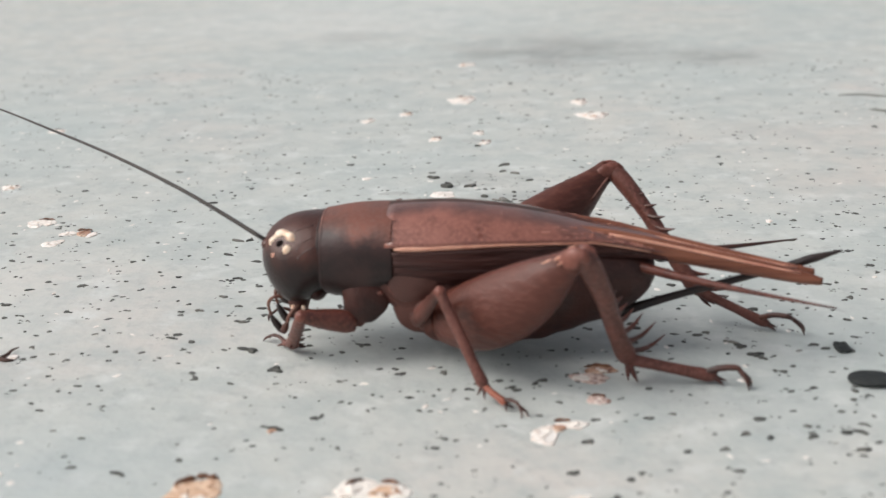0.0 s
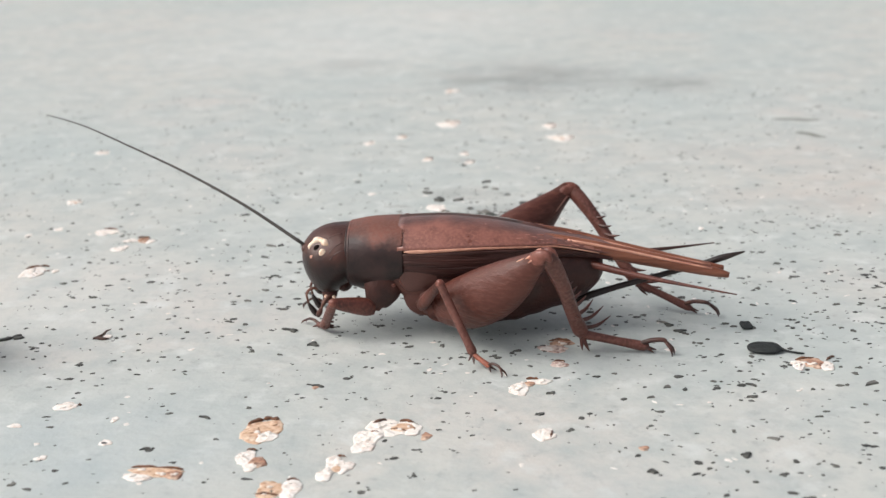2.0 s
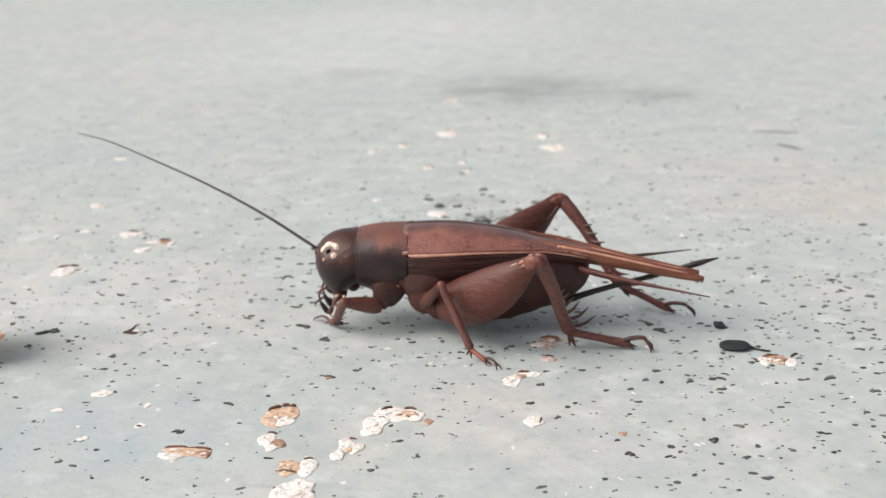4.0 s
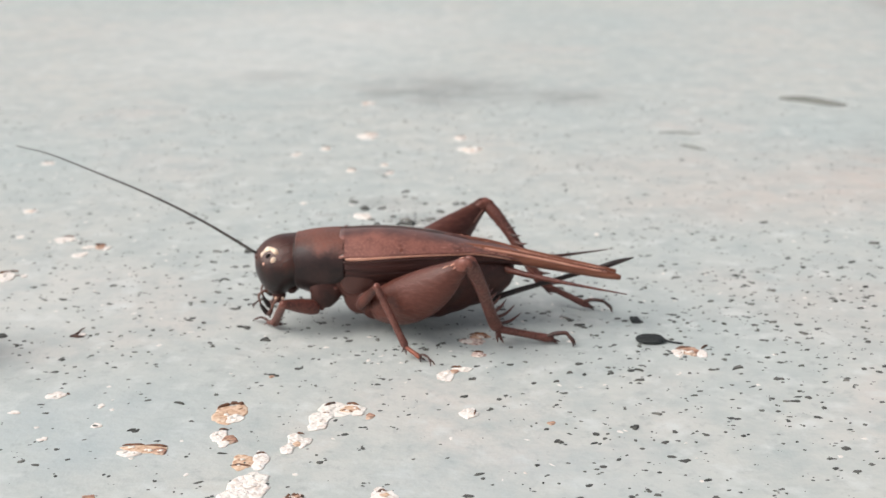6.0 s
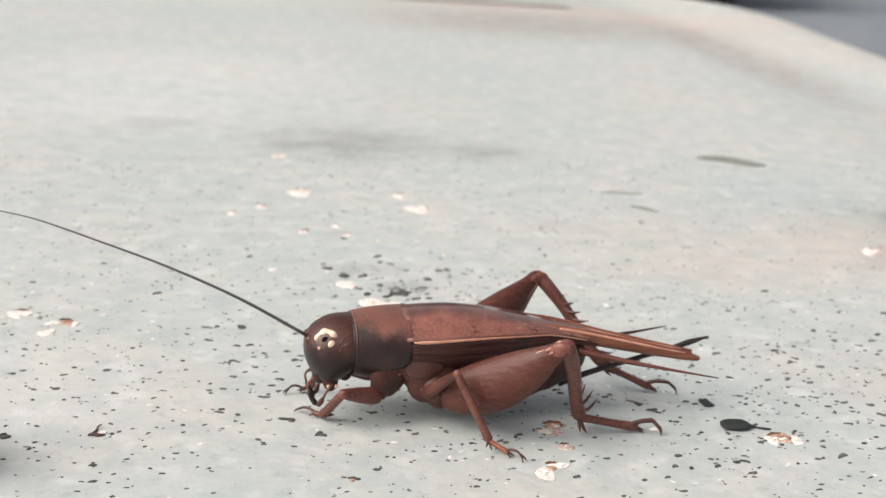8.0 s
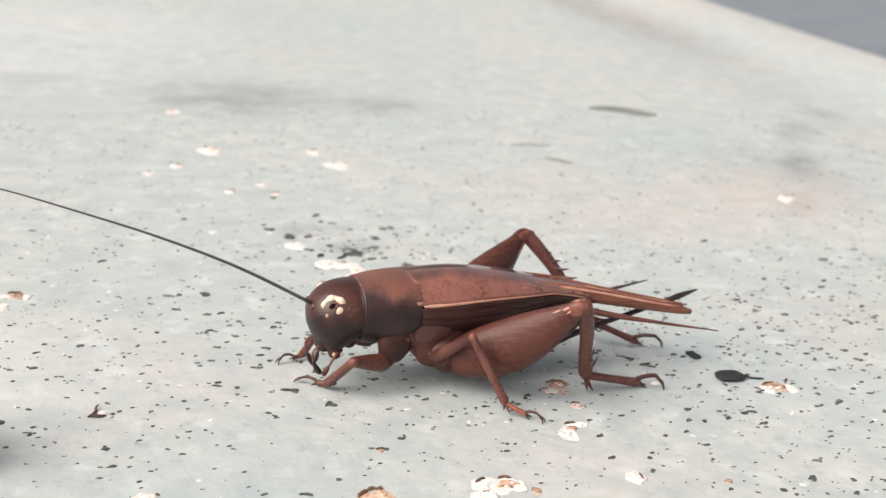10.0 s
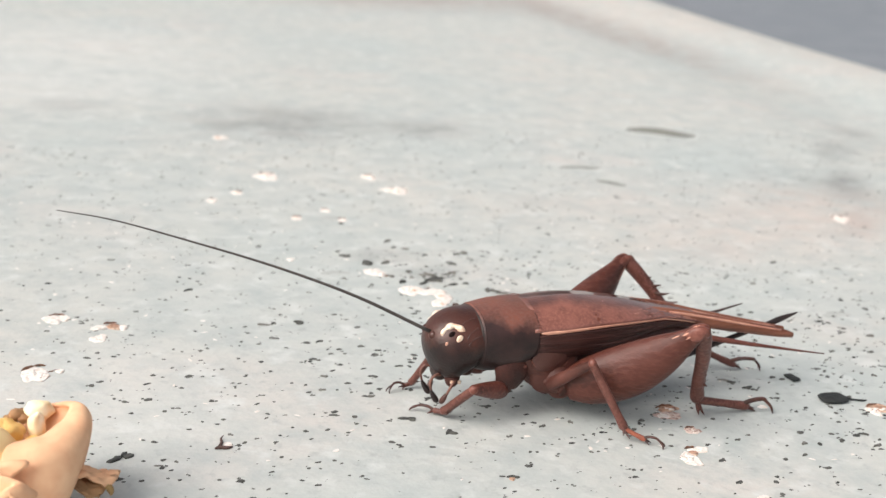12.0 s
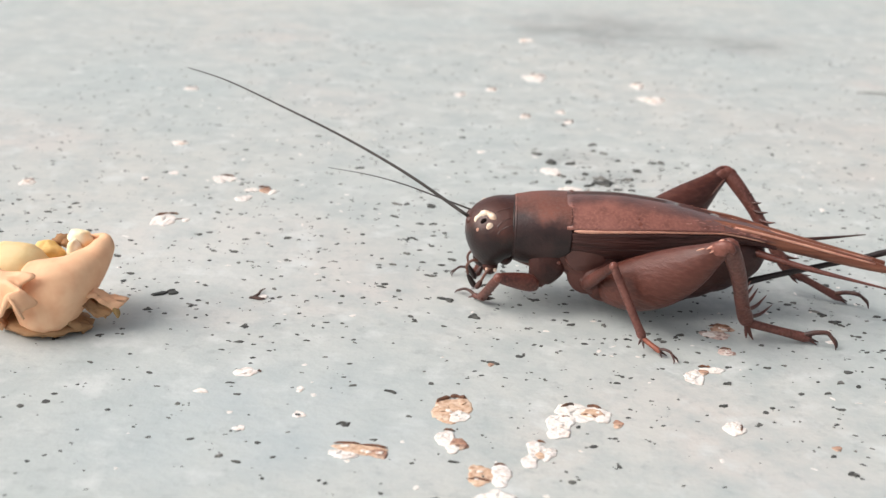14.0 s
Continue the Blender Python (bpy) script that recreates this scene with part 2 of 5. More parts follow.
def ground_material():
    m = bpy.data.materials.new("weathered_pale_paint")
    m.use_nodes = True
    nt = m.node_tree
    bsdf = nt.nodes["Principled BSDF"]
    co = nt.nodes.new("ShaderNodeTexCoord").outputs["Object"]
    col = ramp_mix(nt, noise_at(nt, co, 22, 5, 0.62), (0.474, 0.522, 0.510), (0.566, 0.562, 0.526))
    col = ramp_mix(nt, noise_at(nt, co, 40, 3, 0.55, 0.55, 0.8), col, (0.59, 0.548, 0.515))
    col = ramp_mix(nt, noise_at(nt, co, 240, 6, 0.68, 0.42, 0.74), col, (0.398, 0.442, 0.436))
    col = ramp_mix(nt, noise_at(nt, co, 750, 4, 0.65, 0.56, 0.80), col, (0.35, 0.375, 0.37))
    col = ramp_mix(nt, noise_at(nt, co, 330, 4, 0.6, 0.54, 0.76), col, (0.625, 0.648, 0.630))
    # old grey stains, pinkish wear along the rim, and bluish, pale and darker patches
    grey_tone, pink_tone, dirt_shade_tone = (0.24, 0.245, 0.24), (0.62, 0.49, 0.43), (0.36, 0.32, 0.30)
    blue_tone, pale_tone = (0.42, 0.485, 0.505), (0.66, 0.67, 0.65)
    tone_patches = (
        (2, 104, 17, 15, 0.72, 0, grey_tone), (21, 99, 9, 8, 0.60, 0, grey_tone), (-4, 44, 4, 3, 0.5, 0, grey_tone), (60, 60, 12, 20, 0.3, 0, grey_tone),
        (-1, 38, 4, 3.5, 0.35, 15, grey_tone), (4, 31, 3, 2, 0.35, 0, grey_tone), (-24, 118, 7, 6, 0.5, 10, grey_tone),
        (53, 47, 3, 8, 0.7, -32, dirt_shade_tone), (63, 62, 3.5, 12, 0.75, -36, grey_tone), (75, 80, 4, 12, 0.6, -38, grey_tone), (88, 93, 5, 8, 0.45, -30, grey_tone),
        # the long dark strip inside the rim paints in its groove's shade
        (128, 200, 26, 160, 0.30, 2, pink_tone), (104, 205, 12, 110, 0.8, -3, dirt_shade_tone), (85, 285, 95, 24, 0.75, -28, pink_tone), (66, 255, 60, 42, 0.95, -20, dirt_shade_tone), (40, 330, 90, 40, 0.8, -12, dirt_shade_tone),
        (30, 60, 30, 12, 0.18, 10, pink_tone), (38, 12, 18, 14, 0.25, 0, pink_tone), (52, 52, 16, 14, 0.5, 20, pink_tone), (34, 44, 20, 12, 0.35, 15, pink_tone),
        (-24, -12, 16, 12, 0.5, 10, blue_tone), (6, -20, 16, 9, 0.4, 0, blue_tone), (-22, 165, 45, 45, 0.5, 0, pale_tone), (-34, 14, 12, 16, 0.35, 0, pale_tone), (-30, 130, 40, 22, 0.4, 0, pale_tone))
    for x, y, rx, ry, k, turn, tone in tone_patches:
        mp = nt.nodes.new("ShaderNodeMapping")
        mp.vector_type = "TEXTURE"
        mp.inputs["Location"].default_value = (x * MM, y * MM, 0)
        mp.inputs["Rotation"].default_value = (0, 0, radians(turn))
        mp.inputs["Scale"].default_value = (rx * MM, ry * MM, 1)
        nt.links.new(co, mp.inputs["Vector"])
        ln = nt.nodes.new("ShaderNodeVectorMath")
        ln.operation = "LENGTH"
        nt.links.new(mp.outputs[0], ln.inputs[0])
        r = nt.nodes.new("ShaderNodeMapRange")
        r.interpolation_type = "SMOOTHSTEP"
        r.inputs[1].default_value, r.inputs[2].default_value, r.inputs[3].default_value, r.inputs[4].default_value = 0.15, 1.1, k, 0.0
        nt.links.new(ln.outputs["Value"], r.inputs[0])
        mul = nt.nodes.new("ShaderNodeMath")
        mul.operation = "MULTIPLY"
        nt.links.new(r.outputs[0], mul.inputs[0])
        nt.links.new(noise_at(nt, co, 180, 4, 0.6, 0.25, 0.6), mul.inputs[1])
        col = ramp_mix(nt, mul.outputs[0], col, tone)
    nt.links.new(col, bsdf.inputs["Base Color"])
    bsdf.inputs["Roughness"].default_value = 0.62
    bsdf.inputs["Specular IOR Level"].default_value = 0.35
    bump_on(nt, bsdf, noise_at(nt, co, 1400, 4, 0.6, 0.2, 0.8), 0.35, 0.00012)
    return m


M_GROUND = ground_material()
M_SMEAR = material("worn_grey_smear", (0.38, 0.40, 0.39), (0.50, 0.52, 0.50), 300, 1500, rough=0.7)
M_BELOW = material("slate_ground", (0.178, 0.20, 0.225), (0.225, 0.248, 0.275), 6, 40, rough=0.8, bump=0.2, depth=0.01)
M_BOULDER = material("brown_boulder_rock", (0.045, 0.026, 0.022), (0.10, 0.062, 0.052), 3, 14, rough=0.85, bump=0.5, depth=0.02)


# ======== mesh helpers (all in millimetres) ========
def part(name, bm, mat, parent=None, label="", smooth=True):
    me = bpy.data.meshes.new(name)
    bmesh.ops.recalc_face_normals(bm, faces=bm.faces)
    bm.transform(Matrix.Scale(MM, 4))
    bm.to_mesh(me)
    bm.free()
    if smooth:
        for p in me.polygons:
            p.use_smooth = True
    me.materials.append(mat)
    ob = new(name, me)
    if parent:
        ob.parent = parent
    if label:
        ob["label"] = label
    return ob


def rings_to_mesh(bm, rings, caps=True):
    rows = [[bm.verts.new(p) for p in r] for r in rings]
    n = len(rows[0])
    for a, b in zip(rows, rows[1:]):
        for i in range(n):
            bm.faces.new((a[i], a[(i + 1) % n], b[(i + 1) % n], b[i]))
    if caps:
        bm.faces.new(rows[0])
        bm.faces.new(rows[-1][::-1])
    return rows


def smooth_path(pts, steps):
    """Catmull-Rom through rows of numbers."""
    pts = [np.array(p, float) for p in pts]
    ext = [2 * pts[0] - pts[1]] + pts + [2 * pts[-1] - pts[-2]]
    out = []
    for i in range(1, len(ext) - 2):
        p0, p1, p2, p3 = ext[i - 1:i + 3]
        for k in range(steps):
            t = k / steps
            out.append(0.5 * (2 * p1 + (p2 - p0) * t + (2 * p0 - 5 * p1 + 4 * p2 - p3) * t * t + (3 * p1 - p0 - 3 * p2 + p3) * t ** 3))
    out.append(pts[-1])
    return out


def tube(bm, pts, seg=10, steps=4, flat=1.0, side=None):
    """A limb through rows (x, y, z, radius); flat squeezes it across the direction side."""
    rows = smooth_path(pts, steps)
    ps = [Vector(r[:3]) for r in rows]
    rs = [max(0.02, float(r[3])) for r in rows]
    ref = Vector(side) if side else Vector((0.13, 0.97, 0.21))
    rings = []
    for i, p in enumerate(ps):
        d = (ps[min(i + 1, len(ps) - 1)] - ps[max(i - 1, 0)]).normalized()
        u = (ref - d * ref.dot(d)).normalized()
        v = d.cross(u)
        rings.append([p + (u * (math.cos(a) * flat) + v * math.sin(a)) * rs[i] for a in (2 * math.pi * k / seg for k in range(seg))])
    rings_to_mesh(bm, rings)
    return bm


def loft(bm, rows, seg=24, power=2.0, steps=4, ridge=None):
    """A body along x through rows (x, y, z, half width, half height) with super-elliptic sections."""
    rings = []
    for i, r in enumerate(smooth_path(rows, steps)):
        x, y, z, ry, rz = r
        k = 1.0 if ridge is None else 1 + ridge[1] * math.cos(2 * math.pi * x / ridge[0])
        ring = []
        for j in range(seg):
            a = 2 * math.pi * j / seg
            c, s = math.cos(a), math.sin(a)
            ring.append(Vector((x, y + k * ry * math.copysign(abs(c) ** (2 / power), c), z + k * rz * math.copysign(abs(s) ** (2 / power), s))))
        rings.append(ring)
    rings_to_mesh(bm, rings)
    return bm


def blob(bm, centre, radii, turn=None, nu=20, nv=14, shape=None):
    """An ellipsoid, bent by shape(unit vector) -> factor."""
    m = turn or Matrix.Identity(3)
    c = Vector(centre)
    top, bot = bm.verts.new(c + m @ Vector((0, 0, radii[2] * (shape(Vector((0, 0, 1))) if shape else 1)))), None
    rows = []
    for i in range(1, nv):
        th = math.pi * i / nv
        row = []
        for j in range(nu):
            ph = 2 * math.pi * j / nu
            d = Vector((math.sin(th) * math.cos(ph), math.sin(th) * math.sin(ph), math.cos(th)))
            k = shape(d) if shape else 1
            row.append(bm.verts.new(c + m @ Vector((d.x * radii[0] * k, d.y * radii[1] * k, d.z * radii[2] * k))))
        rows.append(row)
    bot = bm.verts.new(c - m @ Vector((0, 0, radii[2] * (shape(Vector((0, 0, -1))) if shape else 1))))
    for j in range(nu):
        bm.faces.new((top, rows[0][j], rows[0][(j + 1) % nu]))
        bm.faces.new((bot, rows[-1][(j + 1) % nu], rows[-1][j]))
    for a, b in zip(rows, rows[1:]):
        for j in range(nu):
            bm.faces.new((a[j], b[j], b[(j + 1) % nu], a[(j + 1) % nu]))
    return bm


def sheet(bm, grid, thick):
    """A curved plate of some thickness from a grid of points."""
    h, w = len(grid), len(grid[0])
    front = [[Vector(p) for p in r] for r in grid]
    back = []
    for i in range(h):
        row = []
        for j in range(w):
            du = front[i][min(j + 1, w - 1)] - front[i][max(j - 1, 0)]
            dv = front[min(i + 1, h - 1)][j] - front[max(i - 1, 0)][j]
            n = du.cross(dv)
            row.append(front[i][j] - (n.normalized() if n.length > 1e-9 else Vector((0, 0, 1))) * thick)
        back.append(row)
    f = [[bm.verts.new(p) for p in r] for r in front]
    b = [[bm.verts.new(p) for p in r] for r in back]
    for i in range(h - 1):
        for j in range(w - 1):
            bm.faces.new((f[i][j], f[i][j + 1], f[i + 1][j + 1], f[i + 1][j]))
            bm.faces.new((b[i][j], b[i + 1][j], b[i + 1][j + 1], b[i][j + 1]))
    rim = [(0, j) for j in range(w)] + [(i, w - 1) for i in range(1, h)] + [(h - 1, j) for j in range(w - 2, -1, -1)] + [(i, 0) for i in range(h - 2, 0, -1)]
    for (i, j), (k, l) in zip(rim, rim[1:] + rim[:1]):
        bm.faces.new((f[i][j], b[i][j], b[k][l], f[k][l]))
    return bm


def empty_at(name, x, y, z, turn=0):
    ob = new(name)
    ob.matrix_world = pose(x * MM, y * MM, z * MM, 0, 0, turn)
    ob.empty_display_size = 0.002
    return ob


# ======== the large structure ========
def build_ground():
    bm = bmesh.new()
    edge = smooth_path([(118, -120), (123, 0), (129, 90), (132, 140), (136, 190), (140, 225), (145, 262), (146, 298), (136, 328), (100, 352), (30, 378), (-120, 415)], 6)
    outline = [Vector((float(p[0]), float(p[1]), 0)) for p in edge] + [Vector((-700, 520, 0)), Vector((-700, -400, 0)), Vector((118, -400, 0))]
    n = len(outline)
    rings = []
    # a low rounded rim runs along the edge
    for inset, z in ((0, -700), (0, -2.0), (0.6, 0.0), (2.2, 0.8), (6.0, 1.3), (11.0, 1.15), (17.0, 0.5), (24.0, -0.3), (31.0, -0.8), (38.0, -0.8), (47.0, -0.25), (56.0, 0.0)):
        ring = []
        for i, p in enumerate(outline):
            d = (outline[(i + 1) % n] - outline[i - 1]).normalized()
            ring.append(p + Vector((-d.y, d.x, 0)) * inset + Vector((0, 0, z)))
        rings.append(ring)
    rings_to_mesh(bm, rings)
    ob = part("ground", bm, M_GROUND, smooth=False)
    return tagged(ob, "pale blue-grey weathered painted slab with worn spots", "ground", kind="structure")


def build_below():
    bm = bmesh.new()
    n = 24
    bm.faces.new([bm.verts.new((60000 * math.cos(2 * math.pi * k / n), 60000 * math.sin(2 * math.pi * k / n), -700)) for k in range(n)])
    ob = part("road", bm, M_BELOW, smooth=False)
    return tagged(ob, "slate-grey ground far below the slab", "ground", kind="structure")


build_ground()
build_below()


def build_boulder():
    bm = blob(bmesh.new(), (0, 0, 430), (980, 620, 480), None, 40, 24, lambda d: 1 + 0.18 * noise.noise(d * 1.7) + 0.06 * noise.noise(d * 5))
    ob = part("boulder", bm, M_BOULDER)
    ob.location = (2.72, 7.75, -0.7)
    return tagged(ob, "dark brown boulder on the slate ground beyond the slab", "boulder")


build_boulder()

# ======== the cricket ========
cricket = empty_at("cricket", 0, 8.6, 0)
tagged(cricket, "reddish-brown long-winged cricket standing on the slab", "cricket")


HEAD_ROWS = [(-13.2, 0, 5.35, 0.30, 0.40), (-13.05, 0, 5.3, 1.0, 0.95), (-12.6, 0, 5.15, 1.72, 1.72), (-11.9, 0, 5.05, 2.25, 2.28), (-11.1, 0, 5.15, 2.5, 2.42), (-10.3, 0, 5.42, 2.58, 2.2), (-9.7, 0, 5.66, 2.5, 1.95)]


def on_head(x, z, out=0.0):
    """The half width of the head at x and height z."""
    for a, b in zip(HEAD_ROWS, HEAD_ROWS[1:]):
        if a[0] <= x <= b[0]:
            k = (x - a[0]) / (b[0] - a[0])
            zc, ry, rz = (a[i] + (b[i] - a[i]) * k for i in (2, 3, 4))
            return out + ry * math.sqrt(max(0.0, 1 - min(1.0, abs(z - zc) / rz) ** 2))
    return out


def build_cricket():
    head = part("head", loft(bmesh.new(), HEAD_ROWS, 36, 2.0, 6), M_HEAD, cricket, "dark glossy rounded head")
    for s in (-1, 1):
        bm = blob(bmesh.new(), (-11.88, s * on_head(-11.88, 6.35, -0.11), 6.35), (0.27, 0.14, 0.25))
        part("eye", bm, M_EYE, head, "black bead-like compound eye")
        # cream brow that arches over the eye
        arch = [(-12.46, 6.16, 0.08), (-12.42, 6.36, 0.19), (-12.2, 6.60, 0.16), (-11.95, 6.78, 0.26), (-11.6, 6.82, 0.19), (-11.32, 6.70, 0.27), (-11.05, 6.58, 0.06)]
        bm = tube(bmesh.new(), [(x, s * on_head(x, z, -0.10 if s < 0 else -0.2), z, r) for x, z, r in arch], 8, 4)
        part("brow_marking", bm, M_CREAM, head, "cream crescent marking over the eye")
        bm = blob(bmesh.new(), (-11.48, s * on_head(-11.48, 6.12, -0.03), 6.12), (0.27, 0.10, 0.32), None, 10, 8)
        part("cheek_spot", bm, M_CREAM, head, "cream spot beside the eye")
        bm = blob(bmesh.new(), (-12.28, s * on_head(-12.28, 5.78, 0.0), 5.78), (0.15, 0.07, 0.14), None, 8, 6)
        part("cheek_spot", bm, M_VEIN, head)
        bm = blob(bmesh.new(), (-12.8, 0.66 * s, 6.0), (0.38, 0.36, 0.36), None, 12, 8)
        part("antenna_socket", bm, M_HEAD, head)
        bm = blob(bmesh.new(), (-11.35, 0.85 * s, 2.95), (0.55, 0.55, 0.75), None, 12, 10)
        part("mandible", bm, M_BELLY, head)
        part("palp", tube(bmesh.new(), [(-11.2, 1.2 * s, 3.0, 0.13), (-11.7, 1.5 * s, 2.4, 0.10), (-11.9, 1.4 * s, 1.9, 0.09)], 8, 4), M_PALE, head, "short jointed feeler beside the mouth")
        bm = tube(bmesh.new(), [(-11.9, 1.4 * s, 1.95, 0.10), (-12.05, 1.3 * s, 1.6, 0.20), (-12.2, 1.2 * s, 1.3, 0.17), (-12.25, 1.18 * s, 1.2, 0.05)], 8, 4)
        part("palp_tip", bm, M_CLAW, head, "dark feeler tip")
        part("palp", tube(bmesh.new(), [(-12.0, 0.7 * s, 3.1, 0.11), (-12.6, 0.95 * s, 3.2, 0.10), (-12.95, 0.95 * s, 2.8, 0.09), (-12.85, 0.9 * s, 2.15, 0.08)], 8, 4), M_PALE, head, "long jointed feeler beside the mouth")
        bm = tube(bmesh.new(), [(-12.87, 0.9 * s, 2.12, 0.10), (-12.65, 0.85 * s, 1.7, 0.19), (-12.4, 0.8 * s, 1.3, 0.2), (-12.3, 0.78 * s, 1.12, 0.06)], 8, 4)
        part("palp_tip", bm, M_BLACK, head, "dark feeler tip")
        for x, z in ((-11.55, 2.75), (-11.0, 2.72)):
            bm = blob(bmesh.new(), (x, 1.35 * s, z), (0.13, 0.10, 0.15), None, 8, 6)
            part("jaw_joint", bm, M_CREAM, head, "pale knob at the jaw")
        # blurred brown stripes on the crown
        for line in (((-11.0, 6.1), (-10.8, 6.42), (-10.45, 6.66), (-10.15, 6.78)), ((-10.95, 5.72), (-10.7, 6.02), (-10.3, 6.26), (-10.0, 6.34)), ((-11.15, 6.95), (-10.7, 7.15), (-10.2, 7.25))):
            bm = tube(bmesh.new(), [(x, s * on_head(x, z, -0.055), z, 0.075) for x, z in line], 6, 4)
            part("crown_stripe", bm, M_STRIPE, head, "reddish-brown stripe")
    bm = blob(bmesh.new(), (-12.0, 0, 3.25), (0.6, 0.95, 0.75), None, 14, 10)
    part("labrum", bm, M_BLACK, head)
    bm = blob(bmesh.new(), (-10.35, 0, 3.55), (0.62, 1.5, 0.75), None, 16, 10)
    part("throat", bm, M_COXA, head, "dark throat under the jaw")

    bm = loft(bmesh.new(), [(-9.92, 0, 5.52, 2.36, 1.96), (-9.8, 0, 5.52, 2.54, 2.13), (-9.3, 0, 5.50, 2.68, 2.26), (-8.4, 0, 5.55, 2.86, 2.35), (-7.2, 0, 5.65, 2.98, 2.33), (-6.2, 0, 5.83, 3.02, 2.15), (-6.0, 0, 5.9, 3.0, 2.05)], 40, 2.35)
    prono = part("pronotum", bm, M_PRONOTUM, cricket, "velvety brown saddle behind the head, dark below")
    bm = loft(bmesh.new(), [(-9.98, 0, 5.6, 2.42, 1.92), (-9.92, 0, 5.6, 2.50, 2.0), (-9.86, 0, 5.6, 2.49, 1.99)], 40, 2.35, 2)
    part("collar", bm, M_BLACK, prono, "narrow black seam behind the head")
    bm = loft(bmesh.new(), [(-9.80, 0, 5.55, 2.53, 2.10), (-9.74, 0, 5.53, 2.59, 2.165), (-9.66, 0, 5.53, 2.585, 2.16)], 40, 2.35, 2)
    part("front_rim", bm, M_PRONOTUM, prono, "thin paler front edge")
    hr = random.Random(3)
    for k in range(20):
        # fringe of short pale hairs along the rear edge
        a = radians(14 + 152 * (k + hr.uniform(-0.4, 0.4)) / 19)
        c, q = math.cos(a), math.sin(a)
        y, z = 3.0 * math.copysign(abs(c) ** 0.85, c), 6.0 + 1.97 * abs(q) ** 0.85
        bm = tube(bmesh.new(), [(-6.12, y, z + 0.01, 0.022), (-5.97, y, z + 0.035, 0.02), (-5.84, y, z + 0.01, 0.01)], 5, 2)
        part("hair", bm, M_WING, prono)
    bm = loft(bmesh.new(), [(-9.6, 0, 5.0, 1.5, 1.0), (-8.2, 0, 4.7, 2.2, 1.25), (-6.9, 0, 4.5, 2.5, 1.25), (-6.2, 0, 4.2, 2.6, 1.6), (-5.4, 0, 3.8, 2.7, 2.05), (-4.4, 0, 3.55, 2.75, 2.3), (-2.8, 0, 3.6, 2.7, 2.5)], 24, 2.2)
    thorax = part("thorax", bm, M_THORAX, cricket, "soft reddish-brown underside")
    bm = loft(bmesh.new(), [(-9.7, 0, 5.0, 1.6, 0.95), (-8.8, 0, 4.7, 2.2, 1.1), (-7.6, 0, 4.6, 2.45, 1.3), (-6.6, 0, 4.5, 2.5, 1.3), (-6.1, 0, 4.4, 2.4, 1.3)], 24, 2.2)
    part("breast_plate", bm, M_BELLY, thorax, "dark breast under the saddle")
    part("spiracle", blob(bmesh.new(), (-6.75, -2.5, 3.95), (0.20, 0.14, 0.13), None, 10, 8), M_KNEE, thorax, "small pale breathing knob")
    for s in (-1, 1):
        # plates over the leg bases
        for x, z, r, t in ((-4.45, 3.45, 1.9, 30), (-3.4, 2.95, 1.85, 15)):
            bm = blob(bmesh.new(), (x, 2.1 * s, z), (r * 0.85, 0.62, r), Euler((0, radians(t), 0)).to_matrix(), 16, 12)
            part("side_plate", bm, M_THORAX, thorax)
        # smooth rounded lobe under the wing base
        bm = blob(bmesh.new(), (-4.85, 2.62 * s, 4.60), (1.5, 0.26, 1.05), Euler((0, radians(-20), 0)).to_matrix(), 24, 16)
        lobe = part("wing_lobe", bm, M_LOBE, thorax, "smooth grey-brown lobe under the wing base")
        rim = [(-4.85 + 1.5 * math.cos(a), s * (2.64 + 0.06 * abs(math.sin(a * 0.5))), 4.60 + 1.02 * math.sin(a), 0.04) for a in np.linspace(radians(195), radians(330), 9)]
        part("lobe_rim", tube(bmesh.new(), rim, 6, 2), M_KNEE, lobe)
    bm = loft(bmesh.new(), [(-4.5, 0, 3.7, 2.4, 2.3), (-2.0, 0, 3.4, 2.7, 2.7), (1.0, 0, 3.4, 2.75, 2.75), (3.5, 0, 3.8, 2.5, 2.4), (5.6, 0, 4.1, 2.0, 1.9), (6.9, 0, 4.3, 1.3, 1.2), (7.4, 0, 4.4, 0.5, 0.5)], 28, 2.1, 6, (1.55, 0.018))
    part("abdomen", bm, M_BELLY, cricket, "dark ringed abdomen")

    # forewings: a flat back and a folded-down flank that meet at a pale vein
    rows = [(-6.35, 7.88, 2.88, 6.4, 4.75), (-4.5, 7.98, 3.0, 6.45, 4.55), (-2.4, 7.95, 3.0, 6.55, 4.5), (0.4, 7.6, 2.8, 6.6, 4.7), (2.4, 7.2, 2.4, 6.5, 5.2), (4.2, 6.75, 1.95, 6.4, 5.5), (6.2, 6.35, 1.5, 5.95, 5.4), (8.0, 5.9, 1.25, 5.5, 5.1)]
    rows = smooth_path(rows, 4)
    for s in (-1, 1):
        lift = 0.0 if s > 0 else 0.06
        top, flank, vein = [], [], []
        for x, zt, w, zl, zb in rows:
            top.append([(x, s * w * k, zt + lift - (zt - zl) * k ** 2.6) for k in (-0.12, 0.12, 0.35, 0.55, 0.72, 0.86, 0.95, 1.0)])
            tuck = 0.30 * min(1.0, max(0.0, (-5.95 - x) / 0.4))
            flank.append([(x, s * (w + 0.10 - tuck - 0.35 * k * k + 0.03 * math.sin(k * 19)), zl - 0.10 - (zl - 0.1 - zb) * k) for k in np.linspace(0, 1, 14)])
            vein.append((x, s * (w + 0.03), zl + 0.02, max(0.05, 0.15 - 0.008 * (x + 6))))
